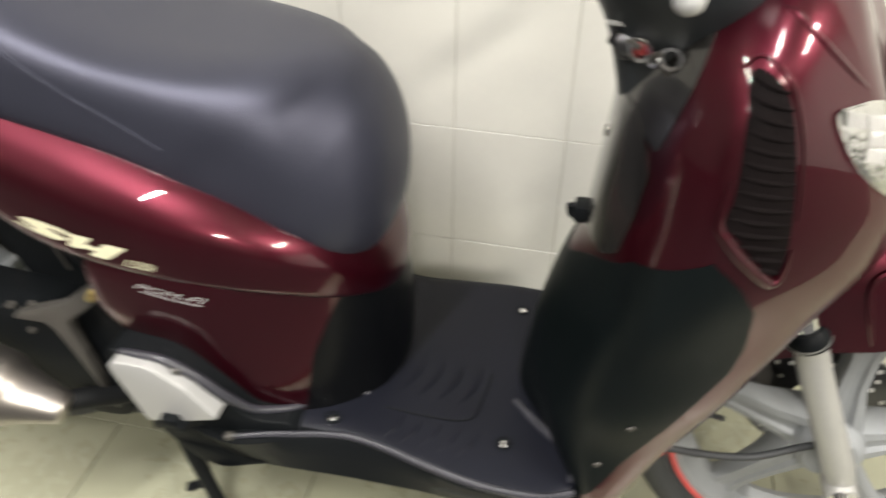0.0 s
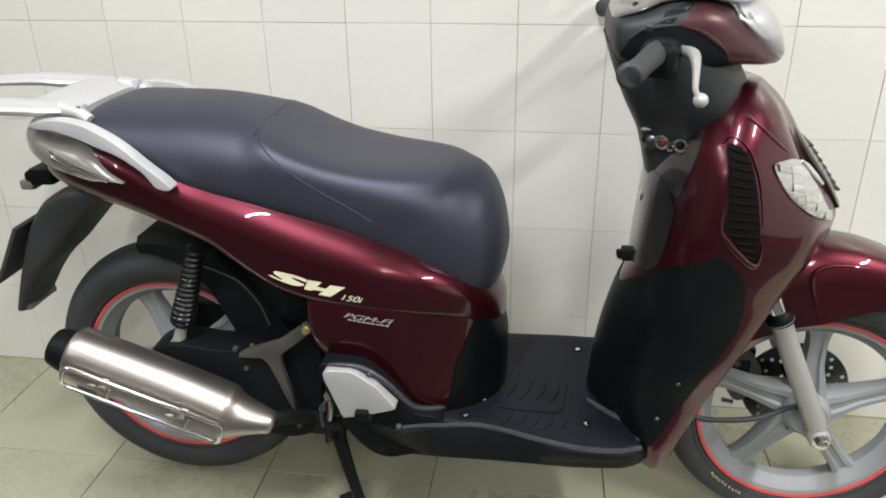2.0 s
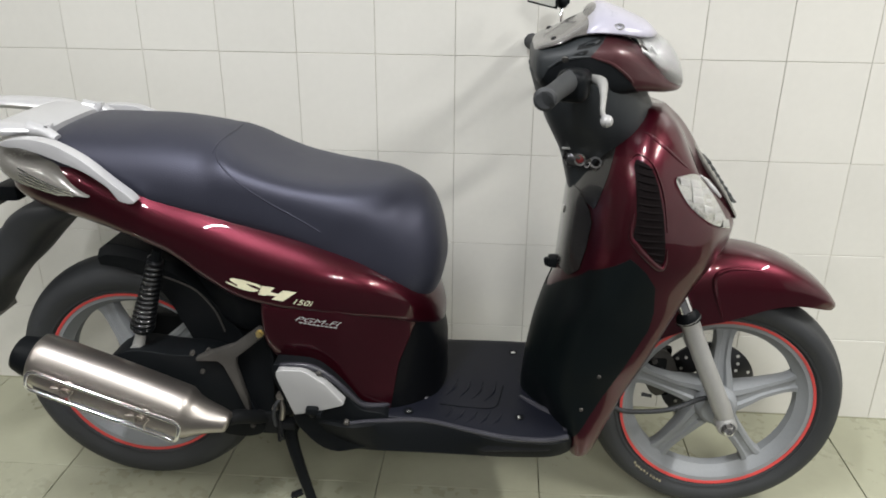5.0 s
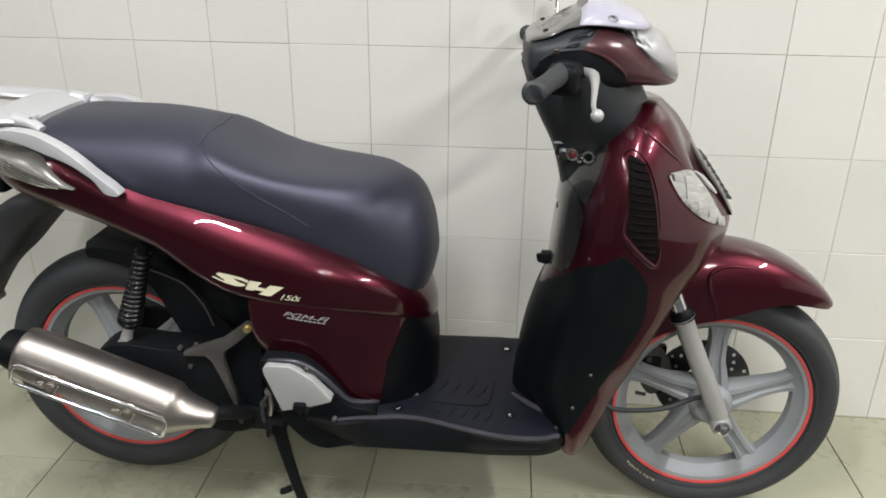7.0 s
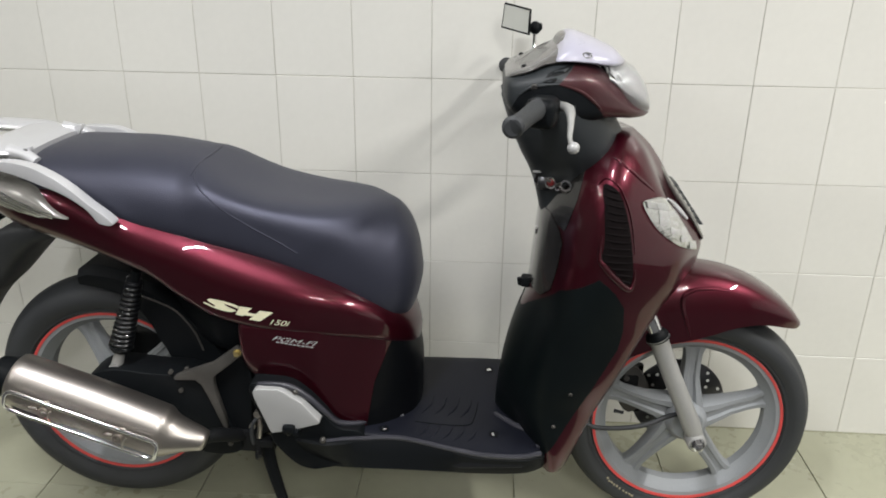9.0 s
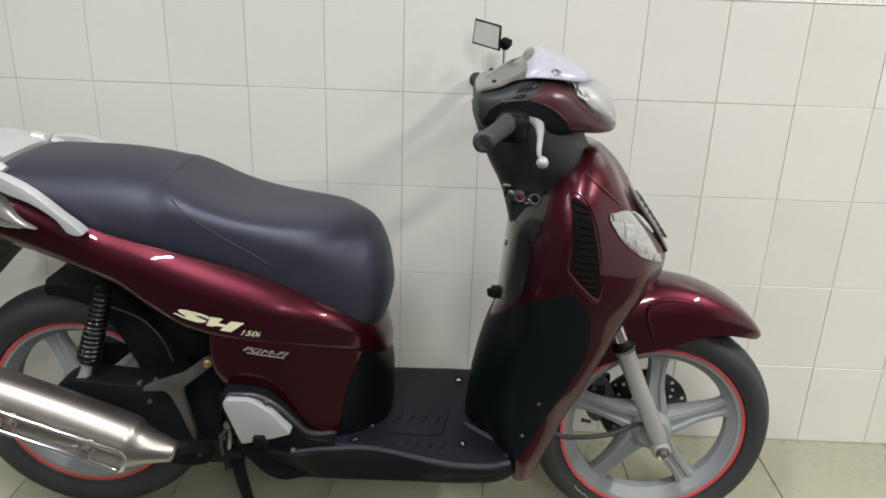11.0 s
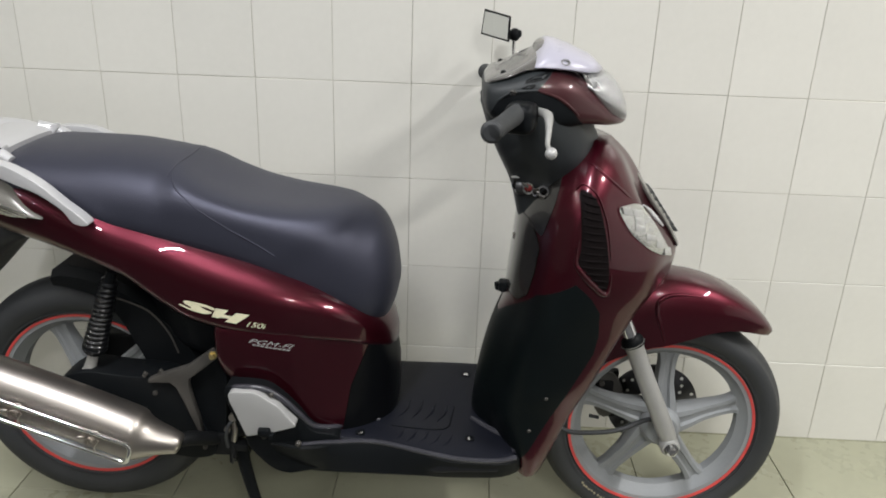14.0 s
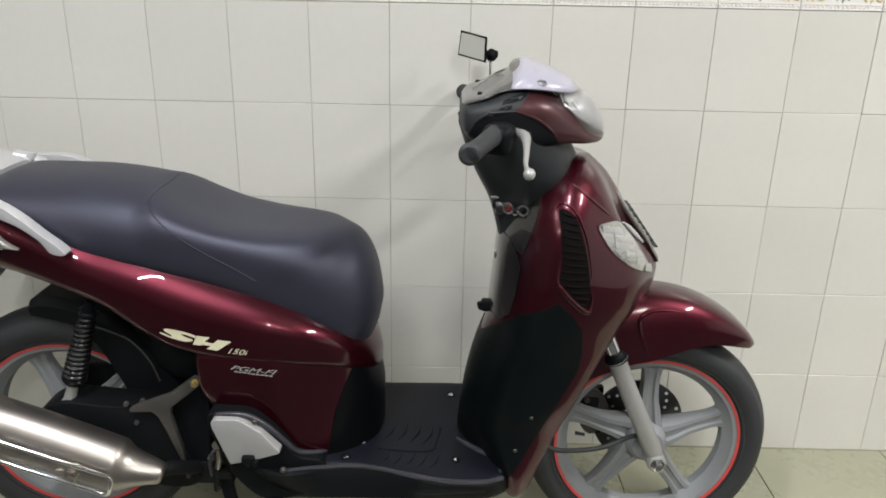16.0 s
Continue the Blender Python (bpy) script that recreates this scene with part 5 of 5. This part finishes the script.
part("instrument_panel", loft_x([
    (0.577, 1.086, 1.076, 0.064, 1.081, 2.6, 2.6),
    (0.588, 1.095, 1.081, 0.106, 1.087, 2.8, 3),
    (0.622, 1.110, 1.093, 0.120, 1.099, 2.6, 3),
    (0.655, 1.130, 1.106, 0.117, 1.113, 2.4, 3),
    (0.690, 1.150, 1.110, 0.107, 1.116, 2.2, 3),
], 24, 40), "smoke", scooter, "grey instrument panel with a cloudy lens")
for x, y, z in ((0.612, -0.088, 1.1015), (0.612, 0.085, 1.1015)):
    part("panel_knob", ball((x, y, z), 0.0065, (1, 1, 0.8), 14, 8), "plastic", scooter, "small black knob on the instrument panel")
cap = part("cowl_cap", loft_x([
    (0.667, 1.124, 1.1135, 0.112, 1.117, 2.4, 2.6),
    (0.675, 1.142, 1.1125, 0.117, 1.117, 2.2, 2.6),
    (0.686, 1.157, 1.1120, 0.118, 1.118, 2.1, 2.6),
    (0.700, 1.1640, 1.1115, 0.118, 1.118, 2.1, 2.6),
    (0.735, 1.155, 1.1085, 0.113, 1.116, 2.1, 2.6),
    (0.765, 1.1425, 1.1045, 0.103, 1.112, 2.2, 2.6),
    (0.790, 1.131, 1.1035, 0.084, 1.109, 2.3, 2.4),
    (0.802, 1.120, 1.1040, 0.056, 1.108, 2.3, 2.2),
    (0.812, 1.111, 1.1045, 0.024, 1.107, 2.1, 2.2),
], 40, 40), "white", scooter, "pearl white cap over the headlamp")
cap_tree = tree_of(cap)
part("instrument_visor", ball((0.690, 0, 1.133), 0.05, (0.40, 1.7, 0.56)), "smoke", scooter, "dark oval visor over the instruments")
p = on_side(cap_tree, 0.726, 1.128, 0.0006)
if p is not None:
    part("cap_badge", turned(lathe([(0.0045, -0.0015), (0.0072, -0.0015), (0.0080, 0.0), (0.0072, 0.002), (0.0045, 0.002)], (0, 0, 0), 24), Matrix.Translation(p) @ Matrix.Rotation(radians(-18), 4, "X") @ Matrix.Diagonal((1.25, 1, 0.8, 1))), "disc", cap, "small round maker's badge drawn plain")
bm = loft_x([
    (0.770, 1.106, 1.092, 0.112, 1.097, 2.4, 2.4),
    (0.800, 1.1075, 1.050, 0.111, 1.078, 2.6, 2.6),
    (0.828, 1.099, 1.020, 0.098, 1.056, 2.5, 2.6),
    (0.850, 1.075, 1.010, 0.077, 1.036, 2.4, 2.4),
    (0.864, 1.046, 1.007, 0.051, 1.022, 2.3, 2.2),
    (0.871, 1.022, 1.008, 0.020, 1.013, 2.0, 2.0),
], 28, 40)
bm.normal_update()
bmesh.ops.solidify(bm, geom=bm.faces[:], thickness=0.0022)
headlamp_lens = part("headlamp_lens", bm, "lamp_lens", scooter, "clear headlamp lens gone slightly hazy")
headlamp_lens.visible_shadow = False
part("headlamp_reflector", loft_x([(0.774, 1.098, 1.074, 0.101, 1.084, 2.4, 2.4), (0.800, 1.097, 1.056, 0.098, 1.074, 2.6, 2.4), (0.826, 1.086, 1.032, 0.083, 1.054, 2.5, 2.4), (0.848, 1.060, 1.018, 0.059, 1.036, 2.4, 2.2), (0.861, 1.034, 1.014, 0.032, 1.022, 2.2, 2.2)], 18, 32), "bowl", scooter, "silver headlamp reflector")
for k in range(13):
    f = k / 12
    part("reflector_flute", box(0.005, 0.004, 0.0034, (0.789 + 0.043 * f, -0.0977 + 0.030 * f * f, 1.090 - 0.045 * f), 0.0012, 1), "silver", scooter)
for s in (-1, 1):
    part("handlebar", tube([(0.665, s * 0.10, 1.048), (0.645, s * 0.19, 1.046), (0.622, s * 0.26, 1.044)], 0.013, 14, 5), "plastic", scooter)
    grip = part("grip", tube([(0.634, s * 0.215, 1.047), (0.632, s * 0.222, 1.047), (0.608, s * 0.29, 1.044), (0.590, s * 0.338, 1.041), (0.588, s * 0.344, 1.041)], [0.020, 0.0185, 0.0162, 0.0172, 0.0172], 20, 6), "rubber", scooter, "black rubber handlebar grip")
    part("grip_end", lathe([(0.001, -0.006), (0.014, -0.006), (0.0188, -0.002), (0.0188, 0.006), (0.001, 0.006)], (0.587, s * 0.345, 1.041), 20), "rubber", grip)
    part("switch_box", turned(box(0.056, 0.066, 0.056, (0, 0, 0), 0.020, 4), Matrix.Translation((0.644, s * 0.200, 1.038)) @ Matrix.Rotation(s * 0.28, 4, "Z")), "plastic", scooter, "black switch housing")
    part("switch", box(0.012, 0.020, 0.010, (0.628, s * 0.170, 1.078), 0.003), "gloss", scooter)
    lev = part("brake_lever", tube([(0.676, s * 0.165, 1.044), (0.690, s * 0.215, 1.046), (0.691, s * 0.245, 1.030), (0.688, s * 0.275, 1.008), (0.692, s * 0.298, 1.000)], [0.008, 0.0098, 0.0060, 0.0043, 0.0043], 12, 8), "fork", scooter, "silver brake lever with a ball end")
    part("lever_ball", ball((0.692, s * 0.304, 0.999), 0.0108), "cover", lev)
recess = [(0.650, 1.0885), (0.672, 1.0930), (0.690, 1.0985), (0.700, 1.1060), (0.711, 1.1140), (0.698, 1.1110), (0.676, 1.1040), (0.655, 1.0965)]
# dark patches on the surface put the shade of the recesses into colour
part("cowl_slot", patch(cowl_tree, recess, 0.0004, 3), "iron", cowl, "dark patch standing for a shaded switch recess in the cowl")
part("slot_switch", patch(cowl_tree, [(0.658, 1.0940), (0.686, 1.0990), (0.695, 1.1055), (0.670, 1.1010)], 0.0030, 3), "faded", cowl, "grey rocker switch in the recess")
part("cowl_slot", patch(cowl_tree, smooth_outline([(0.645, 1.0808), (0.655, 1.0862), (0.6705, 1.0893), (0.668, 1.0830), (0.656, 1.0790)], 3), 0.0004, 3), "iron", cowl, "dark patch standing for a shaded switch recess in the cowl")
part("slot_switch", patch(cowl_tree, [(0.652, 1.0812), (0.658, 1.0845), (0.664, 1.0845), (0.661, 1.0810)], 0.0025, 2), "faded", cowl)

# mirror on the far bar
mir = new("mirror")
mir.parent = scooter
mir.location = (0.606, 0.25, 1.160)
mir.rotation_euler = (radians(1), radians(6), radians(-50))
bm = plate(smooth_outline([(-0.050, -0.029), (-0.046, 0.030), (0.046, 0.030), (0.050, -0.027)], 1), -0.0042, -0.0018, 0.0008, 1)
part("mirror_case", bm, "plastic", mir, "black mirror housing")
part("mirror_glass", plate([(-0.0448, -0.0250), (-0.0415, 0.0262), (0.0422, 0.0262), (0.0458, -0.0232)], -0.0058, -0.003, 0.0008, 1), "mirror", mir, "rectangular mirror glass")
part("mirror_joint", merged(ball((0.648, 0.262, 1.140), 0.014, (1, 1, 1.1)), box(0.02, 0.02, 0.016, (0.654, 0.262, 1.143), 0.004)), "plastic", scooter)
part("mirror_stem", tube([(0.648, 0.262, 1.140), (0.647, 0.255, 1.110), (0.646, 0.238, 1.080), (0.646, 0.225, 1.056)], 0.0048, 10, 5), "chrome", scooter, "chrome mirror stem")

# ---- tiles, the last and smallest pieces ----
tile_bm = box(TILE_W - 0.0014, 0.008, TILE_H - 0.0014, (0, 0, 0), 0.0008, 1)
tile = part("tile", tile_bm, "tile", wall_north, "", False)
tile_mesh = tile.data
first = True
for i in range(-9, 14):
    for j in range(5):
        ob = tile if first else new("tile", tile_mesh)
        first = False
        ob.parent = wall_north
        ob.location = (TILE_W * (i + 0.5) - wall_north.location.x, -0.0977 + random.uniform(-0.0004, 0.0004), TILE_H * (j + 0.5) - wall_north.location.z)
        ob.rotation_euler = (random.uniform(-0.002, 0.002), 0, random.uniform(-0.002, 0.002))
band_mesh = None
for i in range(-9, 14):
    at = (TILE_W * (i + 0.5) - wall_north.location.x, -0.0977, 1.25 + BAND / 2 - wall_north.location.z)
    if band_mesh is None:
        ob = part("border_tile", box(TILE_W - 0.002, 0.008, BAND - 0.002, (0, 0, 0), 0.0012, 1), "band", wall_north, "", False)
        band_mesh = ob.data
        bd = part("bead_row", merged(*[ball((-0.095 + 0.01 * k, -0.004, -0.031), 0.0036, (1, 0.6, 1), 8, 5) for k in range(20)], box(0.196, 0.003, 0.002, (0, -0.0045, -0.0375), 0), box(0.196, 0.003, 0.002, (0, -0.0045, -0.0255), 0)), "band", ob)
        sc = part("scroll", merged(*[tube([Vector((cx + 0.011 * math.cos(q) * (1 - q / 12), -0.0045, -0.010 + 0.011 * math.sin(q) * (1 - q / 12))) for q in np.linspace(math.pi * s0, math.pi * (s0 + 1.7), 12).tolist()], 0.0022, 6, 1) for cx, s0 in ((-0.082, -0.3), (-0.052, 0.6), (0.06, -0.3), (0.09, 0.6))]), "tan", ob)
        lf = part("leaf", merged(*[ball((0.0 + 0.014 * (k - 2), -0.0042, -0.012 + 0.004 * abs(k - 2)), 0.006, (0.6, 0.3, 1.6), 8, 5) for k in range(5)]), "blue", ob)
        sub = [(bd.data, "bead_row"), (sc.data, "scroll"), (lf.data, "leaf")]
    else:
        ob = new("border_tile", band_mesh)
        ob.parent = wall_north
        for me, nm in sub:
            o = new(nm, me)
            o.parent = ob
    ob.location = at
for i in range(-9, 14):
    for j in range(3):
        ob = new("tile", tile_mesh)
        ob.parent = wall_north
        ob.location = (TILE_W * (i + 0.5) - wall_north.location.x, -0.0977, 1.25 + BAND + TILE_H * (j + 0.5) - wall_north.location.z)
# the same tiling carried on to the ends of the wall
ends, end_bands = [], []
for i in list(range(-20, -9)) + list(range(14, 23)):
    x = TILE_W * (i + 0.5) - wall_north.location.x
    for j in range(8):
        z = TILE_H * (j + 0.5) + (BAND if j > 4 else 0) - wall_north.location.z
        ends.append(box(TILE_W - 0.0014, 0.008, TILE_H - 0.0014, (x, -0.0977, z), 0))
    end_bands.append(box(TILE_W - 0.002, 0.008, BAND - 0.002, (x, -0.0977, 1.25 + BAND / 2 - wall_north.location.z), 0))
tagged(part("far_tiles", merged(*ends), "tile", wall_north, "", False), "cream glazed tiles towards the ends of the wall", "", "", "stuff")
tagged(part("far_border_tiles", merged(*end_bands), "band", wall_north, "", False), "white border tiles towards the ends of the wall", "", "", "stuff")
FT = 0.4035
floor_bm = box(FT - 0.0028, FT - 0.0012, 0.010, (0, 0, 0), 0.0006, 1)
ft = part("floor_tile", floor_bm, "floor", floor, "", False)
ft_mesh = ft.data
first = True
for i in range(-11, 11):
    for j in range(13):
        ob = ft if first else new("floor_tile", ft_mesh)
        first = False
        ob.parent = floor
        ob.location = (0.2425 + FT * (i + 0.5) - floor.location.x, 0.004 - FT * (j + 0.5) - floor.location.y, -0.005 - floor.location.z + random.uniform(-0.0003, 0.0003))
part("foot_joint", box(7.0, 0.006, 0.003, (0.8 - floor.location.x, -0.003 - floor.location.y, 0.001 - floor.location.z), 0.0005), "floor_grout", floor)
